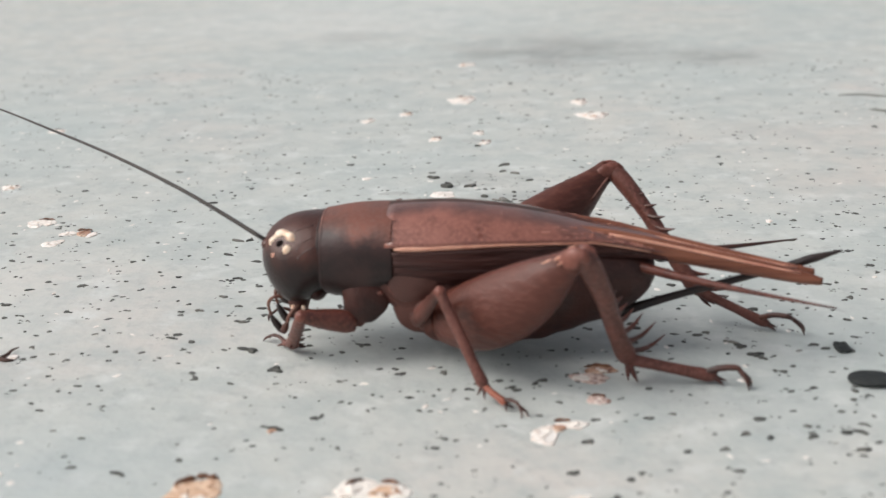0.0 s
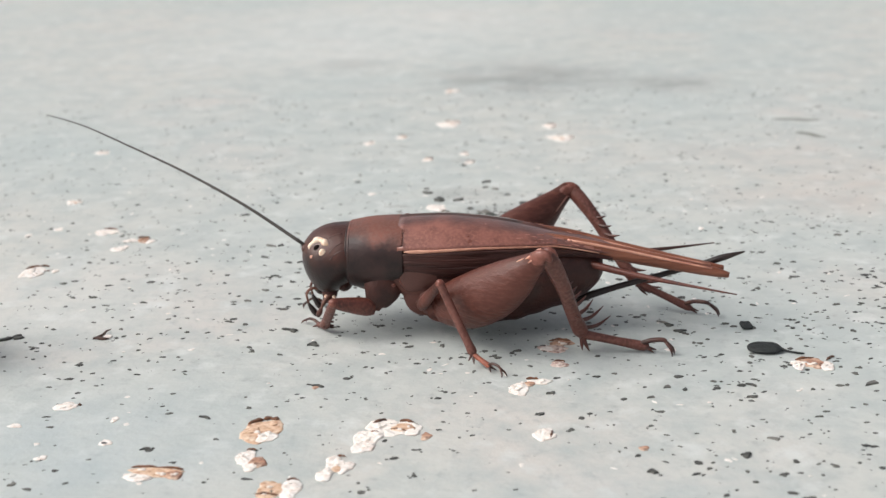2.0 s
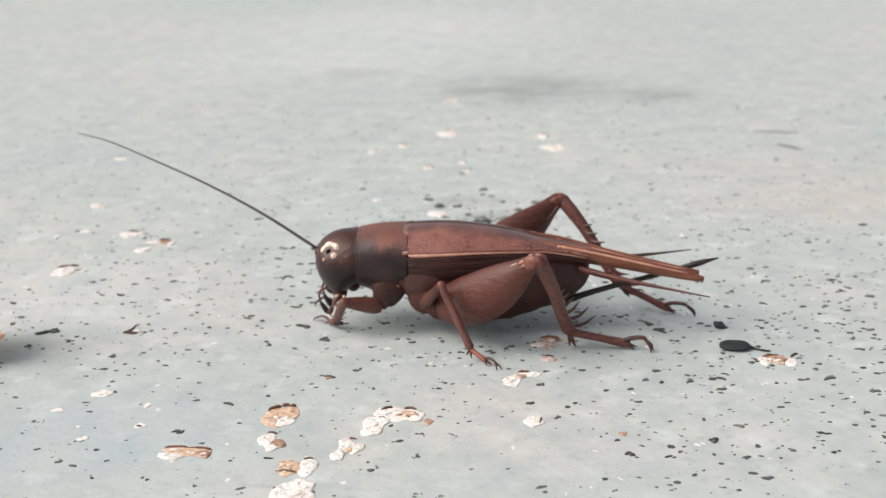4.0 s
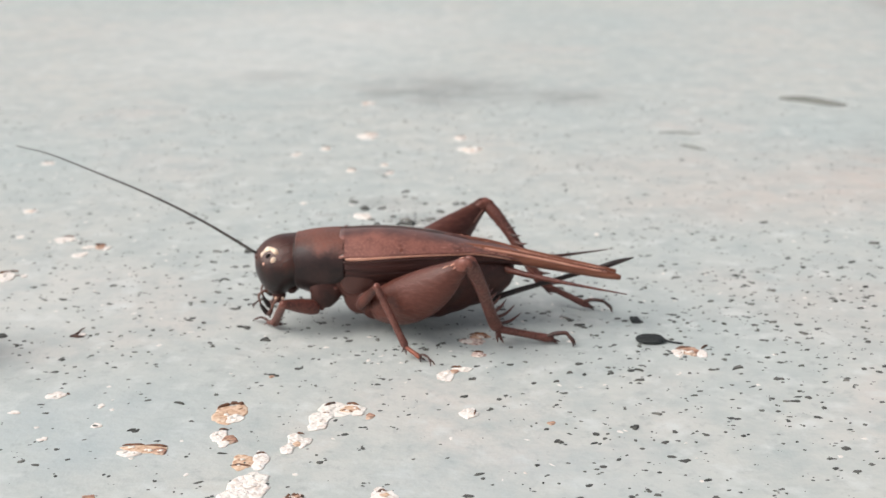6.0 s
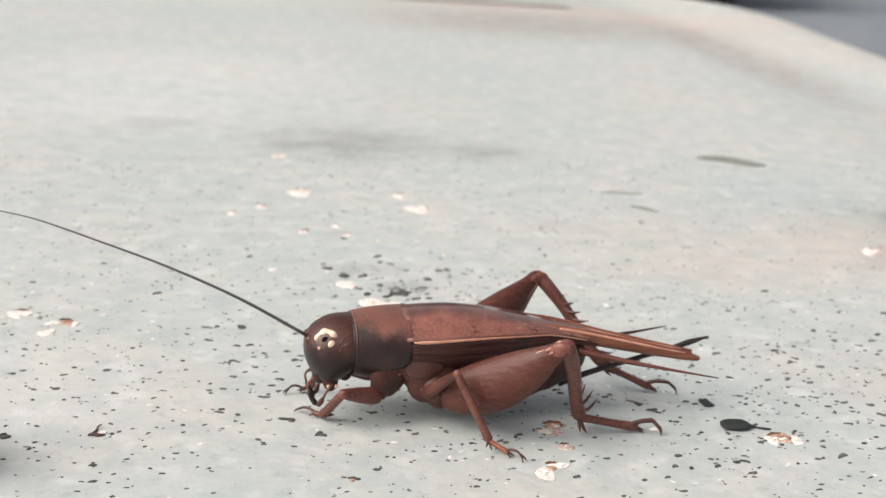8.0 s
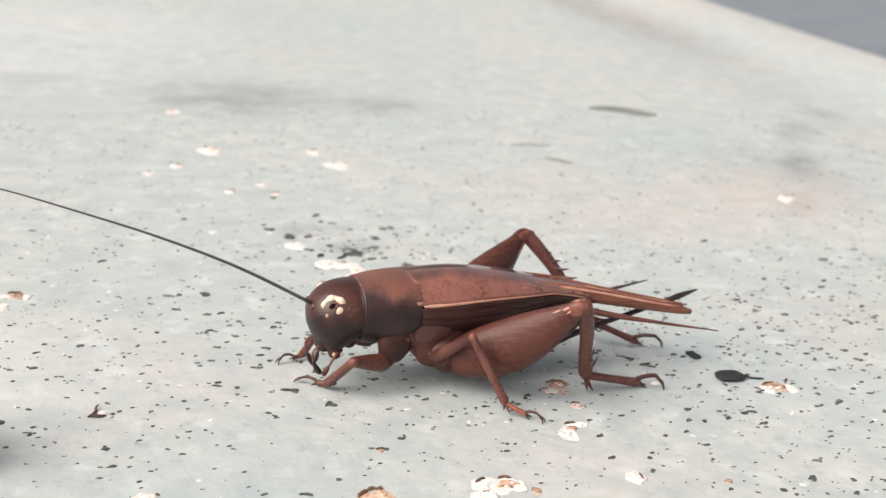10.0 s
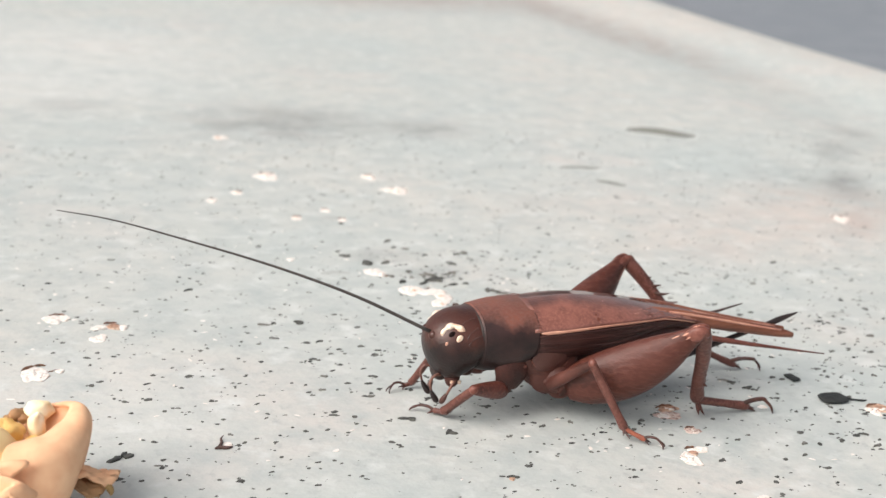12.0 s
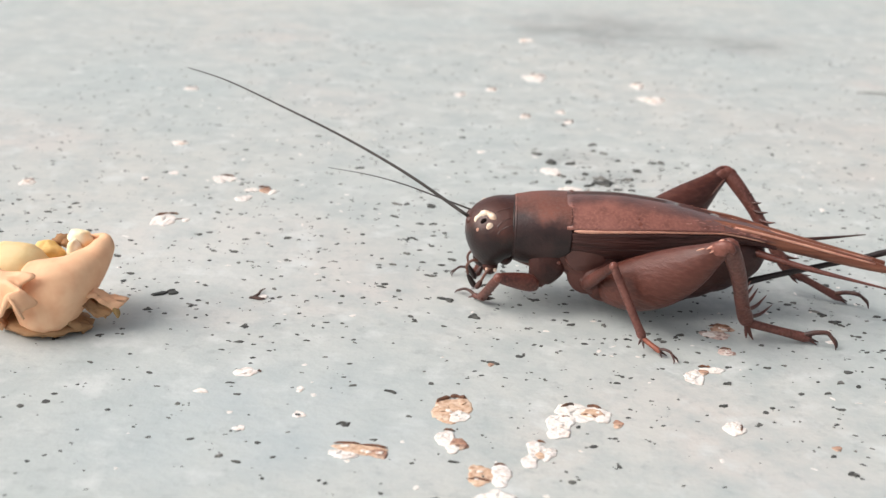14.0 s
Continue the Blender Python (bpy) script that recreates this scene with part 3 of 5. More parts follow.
        wing = part("forewing", sheet(bmesh.new(), top, 0.12 * s), M_WING, cricket, "leathery brown forewing folded flat on the back")
        part("wing_flank", sheet(bmesh.new(), flank, -0.12 * s), M_FLANK, wing, "dark ribbed side of the forewing")
        part("wing_vein", tube(bmesh.new(), [vein[1][:3] + (0.04,)] + vein[2::3], 8, 2), M_VEIN, wing, "pale orange vein along the wing edge")
        for k, r in ((0.25, 0.045), (0.5, 0.05), (0.68, 0.045), (0.8, 0.05), (0.9, 0.055)):
            line = [(x, s * w * (k + 0.015 * math.sin(x * 1.3 + 9 * k)), zt + lift - (zt - zl) * k ** 2.6 + 0.01, r) for x, zt, w, zl, zb in rows[3::3]]
            part("wing_vein", tube(bmesh.new(), line, 6, 2), M_WING if k < 0.7 else M_VEIN2, wing)
        # crumpled net of short veins where the wing is stiffened, paled to paint glints
        vr = random.Random(5)
        for _ in range(56):
            i = vr.randrange(6, 28)
            k = vr.uniform(0.5, 0.95)
            dk = vr.uniform(-0.16, 0.16)
            line = []
            for q in range(4):
                x, zt, w, zl, zb = rows[min(len(rows) - 1, i + q // 2)]
                kk = min(0.98, max(0.3, k + dk * q / 3))
                line.append((x + 0.18 * q, s * w * kk, zt + lift - (zt - zl) * kk ** 2.6 + 0.015, vr.uniform(0.03, 0.06)))
            part("wing_vein", tube(bmesh.new(), line, 5, 2), M_VEIN2, wing)
    for s, tip in ((-1, (15.75, -1.45, 4.15)), (1, (15.5, -0.55, 4.35))):
        ty = tip[1]
        bm = tube(bmesh.new(), [(2.5, 0.9 * s, 6.6, 0.6), (5.0, 0.85 * s, 6.2, 0.62), (8.0, 0.5 * s - 0.35, 5.65, 0.56), (11.5, 0.6 * ty + 0.1 * s - 0.1, 4.98, 0.48), (14.5, 0.95 * ty, 4.42, 0.36), (tip[0], ty, tip[2], 0.2)], 12, 5, 0.9)
        tail = part("folded_hindwing", bm, M_TAIL, cricket, "rolled brown hindwing that trails behind the body")
        bm = tube(bmesh.new(), [(5.0, 0.85 * s - 0.35, 6.62, 0.09), (8.0, 0.5 * s - 0.72, 6.02, 0.1), (11.5, 0.6 * ty + 0.1 * s - 0.45, 5.28, 0.09), (14.6, 0.95 * ty - 0.22, 4.66, 0.06)], 6, 4)
        part("wing_fold", bm, M_VEIN, tail, "pale fold")

    for s, tip in ((-1, (15.71, -5.46, 4.17)), (1, (15.57, 5.05, 4.40))):
        b = Vector((6.4, 1.0 * s, 4.9))
        e = Vector(tip)
        bm = tube(bmesh.new(), [(*b, 0.28), (*(b.lerp(e, 0.25) + Vector((0, 0, -0.12))), 0.23), (*(b.lerp(e, 0.6) + Vector((0, 0, -0.1))), 0.13), (*e, 0.04)], 8, 5)
        part("cercus", bm, M_DARKLEG if s < 0 else M_CLAW, cricket, "tapering tail feeler")
    bm = tube(bmesh.new(), [(5.6, 0, 1.95, 0.30), (8.0, 0, 2.75, 0.22), (11.5, 0, 3.75, 0.20), (14.2, -0.1, 4.55, 0.20), (15.5, -0.13, 4.97, 0.23), (16.95, -0.13, 5.38, 0.05)], 10, 4)
    part("ovipositor", bm, M_BLACK, cricket, "blackish needle with a spear tip")


def leg(kind, points, radii, feet, spines=(), femur_flat=0.65):
    """A leg through coxa, hip, knee, ankle and the toe points, with its segments as sub-parts."""
    coxa, hip, knee, ankle = [Vector(p) for p in points]
    rf, rt = radii
    wide = {"hind_leg": 0.6}.get(kind, 0.85)
    if kind == "front_leg":
        # a broad flat hip that narrows into the thigh
        back = Vector((0.35, 0, 0))
        bm = tube(bmesh.new(), [(*(coxa + back + Vector((0, 0, 0.5))), rf * 1.9), (*(coxa.lerp(hip, 0.35) + back), rf * 2.15), (*(coxa.lerp(hip, 0.65) + back * 0.6), rf * 1.75), (*coxa.lerp(hip, 0.9), rf * 1.15), (*(hip + (hip - coxa) * 0.08), rf * 0.6)], 18, 5, 0.55, (0, 1, 0))
    else:
        bm = tube(bmesh.new(), [(*coxa, rf * 1.05 * wide), (*coxa.lerp(hip, 0.5), rf * 0.95 * wide), (*coxa.lerp(hip, 0.85), rf * 0.72 * wide), (*hip, rf * 0.5)], 14, 4)
    root = part(kind, bm, M_COXA if kind == "front_leg" else M_THORAX, cricket)
    d = knee - hip
    prof = (0.58, 0.86, 1.0, 0.98, 0.77, 0.42, 0.28) if kind == "hind_leg" else (0.8, 1.0, 1.0, 0.92, 0.8, 0.66, 0.55)
    sag = Vector((0, 0, -0.75 if kind == "hind_leg" else 0.0))
    pts = []
    for k, p in zip((0, 0.14, 0.32, 0.52, 0.72, 0.9, 1.0), prof):
        q = hip + d * k + sag * math.sin(math.pi * k)
        pts.append((*q, rf * p))
    side = d.cross(Vector((0, 0, 1)))
    bm = tube(bmesh.new(), pts, 18, 4, femur_flat, tuple(side))
    femur = part("femur", bm, {"hind_leg": M_FEMUR, "front_leg": M_DARKLEG}.get(kind, M_THORAX), root)
    t = ankle - knee
    if kind == "hind_leg":
        # the femur ends in two flat lobes that grip the shin
        along, drop = d.normalized(), t.normalized()
        for s in (-1, 1):
            off = side.normalized() * s * rt * 0.62
            rows = [(*(knee - along * 1.3 + off * 0.7), rt * 0.75), (*(knee - along * 0.45 + off), rt * 1.12), (*(knee + along * 0.2 + drop * 0.25 + off), rt * 1.0), (*(knee + along * 0.15 + drop * 0.75 + off), rt * 0.45)]
            part("knee", tube(bmesh.new(), rows, 10, 4, 0.5, tuple(side)), M_KNEE, root, "paler knee lobe")
        cs = 1 if hip.y > 0 else -1
        crease = [(*(hip + d * k + sag * math.sin(math.pi * k) + Vector((0, 0, -0.40 * rf * p)) + side.normalized() * cs * rf * femur_flat * p * 0.97), 0.09) for k, p in ((0.55, 0.96), (0.68, 0.80), (0.8, 0.58), (0.9, 0.40), (0.97, 0.3))]
        part("femur_crease", tube(bmesh.new(), crease, 6, 3), M_VEIN2, femur, "pale crease along the thigh")
        if hip.y < 0:
            # pale strips that paint glints along the top of the thigh near the knee
            for k0, k1, up, out, r in ((0.78, 0.84, 0.82, 0.62, 0.06), (0.86, 0.92, 0.72, 0.74, 0.09), (0.92, 0.98, 0.95, 0.40, 0.09), (0.64, 0.70, 0.86, 0.52, 0.05), (0.89, 0.93, 0.30, 0.98, 0.06)):
                thigh_glint = []
                for q in (0.0, 0.5, 1.0):
                    k = k0 + (k1 - k0) * q
                    w = rf * (1.0 if k < 0.52 else 1.0 - 1.5 * (k - 0.52))
                    thigh_glint.append((*(hip + d * k + sag * math.sin(math.pi * k) + Vector((0, 0, w * up)) + side.normalized() * w * femur_flat * out), r * (0.4, 1.0, 0.3)[int(q * 2)]))
                part("thigh_glint", tube(bmesh.new(), thigh_glint, 6, 3), M_VEIN, femur, "pale strip that paints a glint on the thigh")
        prof = ((0, 0.95), (0.05, 1.2), (0.14, 1.28), (0.4, 1.1), (0.75, 1.0), (0.93, 1.12), (1.0, 0.85))
    else:
        bm = blob(bmesh.new(), knee, (rt * 1.12, rt * 1.08, rt * 1.12), None, 12, 8)
        part("knee", bm, M_KNEE, root, "paler knee joint")
        prof = ((0, 0.95), (0.1, 1.05), (0.4, 1.08), (0.8, 1.05), (0.95, 1.2), (1.0, 0.85))
    bow = Vector((0.0, 0.0, 0.0)) if kind != "hind_leg" else d.normalized() * 0.25
    pts = [(*(knee + t * k + bow * math.sin(math.pi * min(1.0, k * 1.6))), rt * p) for k, p in prof]
    part("tibia", tube(bmesh.new(), pts, 12, 3, 0.85), M_LEG, root)
    # foot: a straight basal joint, a thin last joint that arches off the ground, and two hooked claws
    bend, arch, tip = [Vector(p) for p in feet]
    rows = [(*ankle, rt * 0.8), (*ankle.lerp(bend, 0.12), rt * 0.66), (*ankle.lerp(bend, 0.55), rt * 0.62), (*ankle.lerp(bend, 0.88), rt * 0.72), (*bend, rt * 0.45)]
    part("tarsus", tube(bmesh.new(), rows, 8, 3), M_FOOT if kind == "middle_leg" else M_LEG, root, "reddish foot")
    start = ankle.lerp(bend, 0.84)
    rows = [(*start, rt * 0.42), (*(start.lerp(arch, 0.5) + Vector((0, 0, 0.08 + 0.12 * (arch.z - start.z)))), rt * 0.36), (*arch, rt * 0.34), (*(arch.lerp(tip, 0.3) + Vector((0, 0, 0.12 * arch.z))), rt * 0.28)]
    part("toe", tube(bmesh.new(), rows, 8, 4), M_CLAW, root, "thin dark arched toe")
    fw = (tip - bend).normalized()
    sd = fw.cross(Vector((0, 0, 1))).normalized()
    for s in (-1, 1):
        e = arch.lerp(tip, 0.28) + Vector((0, 0, 0.12 * arch.z))
        mid = e.lerp(tip, 0.5) + sd * s * 0.14 + fw * 0.16
        part("claw", tube(bmesh.new(), [(*e, rt * 0.27), (*mid, rt * 0.22), (tip.x + sd.x * s * 0.22, tip.y + sd.y * s * 0.22, 0.04, 0.03)], 6, 3), M_CLAW, root)
    # pads and short spurs under the end of the basal joint
    for s in (-1, 1):
        e = ankle.lerp(bend, 0.93)
        q = bend + fw * 0.45 * min(1.0, rt * 2.6) + sd * s * 0.25
        part("spur", tube(bmesh.new(), [(*e, rt * 0.4), (q.x, q.y, max(0.06, bend.z * 0.4), 0.03)], 6, 2), M_CLAW, root)
    for k, dx, dy, dz in spines:
        p = knee + t * k
        q = p + Vector((dx, dy, dz))
        m = p.lerp(q, 0.55) + Vector((0, 0, -0.10 * (q - p).length + 0.02))
        part("spine", tube(bmesh.new(), [(*p, min(0.17, rt * 0.42)), (*m, min(0.13, rt * 0.3)), (*q, 0.025)], 6, 3), M_CLAW if kind != "hind_leg" or k < 0.45 else M_SPINE, root)
    return root


def build_legs():
    # near hind, far hind, near and far middle, near and far front
    spn = [(0.42, 0.75, 0.7, 0.25), (0.50, 0.85, 1.0, 0.25), (0.58, 0.95, 1.3, 0.25), (0.66, 1.1, 1.7, 0.25), (0.76, 1.36, 2.3, 0.30), (0.84, 1.85, 2.3, 0.25), (0.93, 2.15, 2.3, 0.05), (0.55, 0.5, -0.3, -0.35), (0.70, 0.55, -0.35, -0.4), (0.97, 1.2, 1.4, -0.85), (0.99, 0.5, -0.45, -1.1), (0.98, 0.05, -0.4, -1.1)]
    leg("hind_leg", [(-4.2, -1.9, 2.9), (-3.6, -3.0, 2.5), (3.45, -7.9, 7.75), (5.85, -4.75, 1.25)], (1.86, 0.47), [(10.2, -4.9, 0.36), (11.1, -5.25, 1.0), (11.75, -5.6, 0.1)], spn)
    spf = [(0.22, 0.85, -0.5, 0.14), (0.30, 1.1, -0.75, 0.14), (0.38, 1.15, -1.1, 0.12), (0.475, 1.25, -1.2, 0.12), (0.57, 1.25, -1.2, 0.08), (0.70, 1.2, -0.5, -0.1), (0.82, 1.5, -0.6, -0.2), (0.93, 1.8, -0.6, -0.3), (0.95, 1.15, -0.7, -0.95), (0.97, 0.9, -0.3, -1.1), (0.98, 1.9, 0.5, -0.7)]
    leg("hind_leg", [(-4.2, 1.9, 2.9), (-3.4, 2.9, 2.9), (5.3, 6.4, 8.25), (10.0, 3.3, 2.05)], (2.0, 0.42), [(13.8, 2.4, 0.36), (14.6, 1.4, 1.2), (15.66, 1.87, 0.1)], spf)
    leg("middle_leg", [(-5.2, -1.9, 3.2), (-4.9, -2.7, 2.5), (-3.35, -5.75, 5.15), (-1.2, -7.2, 0.8)], (0.44, 0.27), [(-0.1, -8.2, 0.34), (0.4, -8.65, 0.6), (0.8, -9.1, 0.06)], [(0.95, 0.4, -0.2, -0.35), (0.97, -0.25, -0.5, -0.4), (0.98, 0.1, -0.7, -0.5)], 0.8)
    leg("middle_leg", [(-5.4, 1.7, 2.9), (-5.0, 2.9, 2.4), (-3.6, 5.2, 4.4), (-2.0, 7.2, 0.7)], (0.72, 0.27), [(-1.1, 8.1, 0.35), (-0.8, 8.45, 0.5), (-0.4, 8.8, 0.06)], (), 0.8)
    spr = [(0.62, 0.45, 0.1, -0.05), (0.76, 0.5, 0.1, -0.12), (0.9, 0.6, 0.2, -0.18), (0.96, 0.75, 0.3, -0.25), (0.9, -0.1, -0.5, -0.1)]
    leg("front_leg", [(-7.75, -1.8, 4.5), (-8.1, -2.4, 2.3), (-10.75, -3.3, 2.95), (-11.85, -0.85, 0.4)], (0.62, 0.31), [(-12.35, -0.35, 0.34), (-13.0, 0.25, 0.55), (-13.6, 0.85, 0.05)], spr, 0.85)
    leg("front_leg", [(-8.2, 1.5, 4.9), (-7.8, 2.0, 2.2), (-11.3, 3.2, 2.9), (-12.25, 4.5, 0.36)], (0.58, 0.26), [(-12.8, 4.4, 0.3), (-13.55, 4.3, 0.6), (-14.15, 4.0, 0.05)], [(0.92, 0.6, 0.1, -0.1)], 0.85)


build_cricket()
build_legs()


def build_antenna(pts, r0):
    """A whip of many short joints; its base is its own origin."""
    base = np.array(pts[0])
    rows = []
    n = len(pts) - 1
    for i, p in enumerate(pts):
        rows.append((*(np.array(p) - base), r0 * (1 - 0.72 * i / n)))
    ob = part("antenna", tube(bmesh.new(), rows, 7, 8), M_THREAD, cricket, "long thin dark antenna")
    ob.location = Vector(base) * MM
    return ob


ANT_NEAR = (-12.95, -0.5, 6.2)
ANT_FAR = (-12.75, 0.95, 6.2)
antenna_near = build_antenna([ANT_NEAR, (-17.6, 2.0, 8.25), (-22.5, 5.2, 9.68), (-27.5, 8.6, 10.72), (-32.0, 11.8, 11.5), (-35.6, 14.2, 11.75)], 0.13)
antenna_far = build_antenna([ANT_FAR, (-15.5, 0.75, 6.45), (-18.5, 0.75, 6.6), (-21.5, 0.75, 6.5), (-25.0, 0.75, 6.1)], 0.075)

# ======== the half-eaten petal bundle ========
def build_morsel():
    root = empty_at("dried_flower_head", -40.6, -0.2, 0)
    tagged(root, "crumpled tan dried flower head lying on the slab", "flower")

    def wobble(a, v, seed):
        return noise.noise(Vector((math.cos(a) * 1.3, math.sin(a) * 1.3, v * 1.6 + seed)))

    def petal(a0, a1, height, base, spread, curl, seed, mat, label, ragged_lip=0.25, lean=(0, 0), tear=0.02, skew=0.0):
        """A curled petal wall that rises from the base, widens and rolls in at its lip."""
        grid = []
        for i in range(19):
            v = i / 18
            row = []
            for j in range(29):
                u = j / 28
                a = radians(a0 + (a1 - a0) * u)
                r = base + spread * math.sin(min(1.0, v * 1.12) * math.pi / 2) - curl * max(0, v - 0.78) ** 1.5 * 12
                r *= 1 + 0.13 * wobble(a, v, seed) + 0.05 * math.sin(7 * a + seed) * v
                lip = 1 - ragged_lip * (abs(2 * u - 1 - skew) ** 2.2) + tear * (0.9 * wobble(a * 3, 0.3, seed + 5) + 0.4 * math.sin(u * 23 + seed))
                z = 0.15 + height * lip * (v - 0.06 * curl * max(0, v - 0.8) * 8)
                row.append((r * math.cos(a) + lean[0] * v, r * math.sin(a) * 0.95 + lean[1] * v, max(0.1, z)))
            grid.append(row)
        part("petal", sheet(bmesh.new(), grid, 0.42), mat, root, label)

    def cup(mat, label):
        """The large smooth petal: a leaning cup whose lip rises round to one side and rolls over."""
        lip = [(-150, 3.6), (-128, 4.2), (-105, 4.5), (-85, 4.7), (-60, 4.9), (-38, 5.1), (-15, 5.35), (8, 5.4), (32, 5.2), (60, 4.7), (95, 4.0)]
        grid = []
        for i in range(29):
            v = i / 28
            row = []
            for j in range(57):
                a = -150 + 245 * j / 56
                for (a0, h0), (a1, h1) in zip(lip, lip[1:]):
                    if a0 <= a <= a1:
                        top = h0 + (h1 - h0) * (a - a0) / (a1 - a0)
                q = radians(a)
                k = min(1.0, v / 0.7)
                r = 1.3 + 2.2 * (0.35 * k + 0.65 * math.sin(k * math.pi / 2))
                r *= 1 + 0.12 * wobble(q, v * 0.7, 1.3) + 0.02 * math.sin(5 * q + 3 * v)
                r *= 0.62 + 0.38 * min(1.0, v / 0.14) ** 0.6
                roll = max(0.0, v - 0.7) / 0.3
                r -= 1.3 * roll ** 1.6
                z = 0.12 + top * (k * 0.85 + 0.15 * math.sin(roll * 2.3)) + 0.12 * wobble(q * 2, v, 8)
                if v < 0.12:
                    z += 0.35 * abs(math.sin(q * 4.3)) * (1 - v / 0.12) * 0.6
                if a < -120:
                    z -= 0.5 * abs(math.sin(j * 1.9)) * v
                row.append((0.8 + 0.38 * v + r * math.cos(q), r * math.sin(q) * 0.92 - 0.9 + 4.1 * v, max(0.1, z)))
            grid.append(row)
        part("petal", sheet(bmesh.new(), grid, 0.4), mat, root, label)

    cup(M_HUSK, "smooth tan petal with a rolled lip")
    # a torn flap that hangs before the cup's low side
    grid = []
    for i in range(21):
        v = i / 20
        row = []
        for j in range(25):
            u = j / 24
            q = radians(-196 + (112 - 9 * math.sin(v * 11 + 0.6) - 12 * v) * u)
            tear = noise.noise(Vector((u * 5.0, v * 4.0, 2.2)))
            r = 3.0 + 0.7 * v + 0.4 * math.sin(u * 9 + v * 2) * (0.4 + 0.6 * u) * (1 - u ** 3) + 0.3 * tear
            low = 1.2 + 1.8 * u + 0.9 * math.sin(u * 17) * u
            row.append((0.5 + r * math.cos(q), r * math.sin(q) * 0.92 - 0.6 + 2.6 * v, low + (4.4 - low) * v + 0.25 * tear))
        grid.append(row)
    part("petal", sheet(bmesh.new(), grid, 0.16), M_HUSK, root, "torn crinkled tan petal flap")
    petal(-235, -150, 4.4, 2.2, 2.2, 0.1, 7.7, M_HUSK, "torn tan petal with a ragged lip", 0.3, (-0.5, 0.0), 0.10)
    petal(70, 200, 4.6, 2.2, 1.5, 0.25, 2.9, M_HUSK, "smooth tan petal with a rolled lip", 0.2)
    lumps = ((-1.9, 1.6, 3.1, 2.7, 2.4, 2.15), (1.3, 2.0, 2.6, 1.9, 1.9, 1.3), (1.8, 4.3, 4.75, 0.85, 0.6, 0.65), (1.6, 3.6, 4.1, 0.55, 0.5, 0.8), (-0.2, 3.4, 3.8, 1.1, 1.0, 0.9))
    for i, (x, y, z, a, b, c) in enumerate(lumps):
        bm = blob(bmesh.new(), (x, y, z), (a, b, c), None, 28, 20, lambda d: 1 + (0.10 if i == 0 else 0.20) * noise.noise(d * 1.6 + Vector((i, 0, 0))) + (0.03 if i == 0 else 0.06) * noise.noise(d * 4.5 + Vector((0, i, 0))))
        part("inner_flesh", bm, (M_YELLOW, M_AMBER, M_FLESH, M_FLESH, M_AMBER)[i], root, "amber hollow of the flower" if i == 1 else "pale yellow soft inside")
    for x, y, z, r in ((0.6, 4.3, 4.6, 0.5), (1.0, 4.1, 4.45, 0.42), (0.2, 4.4, 4.3, 0.42)):
        bm = blob(bmesh.new(), (x, y, z), (r, r * 0.7, r * 0.75), None, 14, 10, lambda d: 1 + 0.35 * noise.noise(d * 3 + Vector((x, 0, 0))))
        part("stem_end", bm, M_BROWN, root, "brown broken stem end")
    # dark flower base, made broad to stand in for the contact shadow
    bm = blob(bmesh.new(), (0.6, 0.1, 0.42), (2.75, 2.2, 0.5), None, 28, 12, lambda d: 1 + 0.18 * noise.noise(d * 2.5))
    part("shade_base", bm, M_BROWN, root, "dark brown base added to deepen the contact shade under the petals")
    # crumpled bracts at the base: x and y of the root, length, half width, height, turn
    for k, (x, y, l, w0, z, z1, turn) in enumerate(((2.5, 0.4, 3.3, 0.5, 2.9, 1.9, 4), (1.2, -0.6, 2.6, 0.8, 1.4, 0.35, 22), (2.4, 0.6, 2.6, 0.6, 2.3, 1.3, -6))):
        grid = []
        ca, sa = math.cos(radians(turn)), math.sin(radians(turn))
        for i in range(21):
            v = i / 20
            row = []
            for w in np.linspace(-1, 1, 17):
                fold = noise.noise(Vector((v * 2.2, w * 1.6, k * 3.1)))
                fine_fold = noise.noise(Vector((v * 6, w * 5, k * 7.7)))
                edge = w0 * (0.6 + 0.7 * math.sin(math.pi * min(1, v * 0.9 + 0.1))) * (1 + 0.25 * fine_fold)
                px = l * v * (1 - 0.18 * w * w) + 0.25 * fine_fold
                py = w * edge
                pz = z + (z1 - z) * v ** 1.4 + 0.5 * fold * (1 - 0.7 * v) - 0.35 * w * w + 0.2 * fine_fold
                row.append((x + px * ca - py * sa, y + px * sa + py * ca, max(0.1, pz)))
            grid.append(row)
        part("bract", sheet(bmesh.new(), grid, 0.14), (M_HUSK, M_BROWN, M_BROWN)[k], root, "small withered leaf at the base")
    bm = tube(bmesh.new(), [(4.9, 0.3, 1.7, 0.16), (5.15, 0.25, 1.5, 0.22), (5.3, 0.2, 1.2, 0.2), (5.32, 0.1, 0.95, 0.06)], 8, 4)
    part("sepal_tip", bm, M_STEM, root, "withered dark sepal tip")


build_morsel()


# ======== worn spots, seeds and crumbs on the slab ========
rng = random.Random(7)


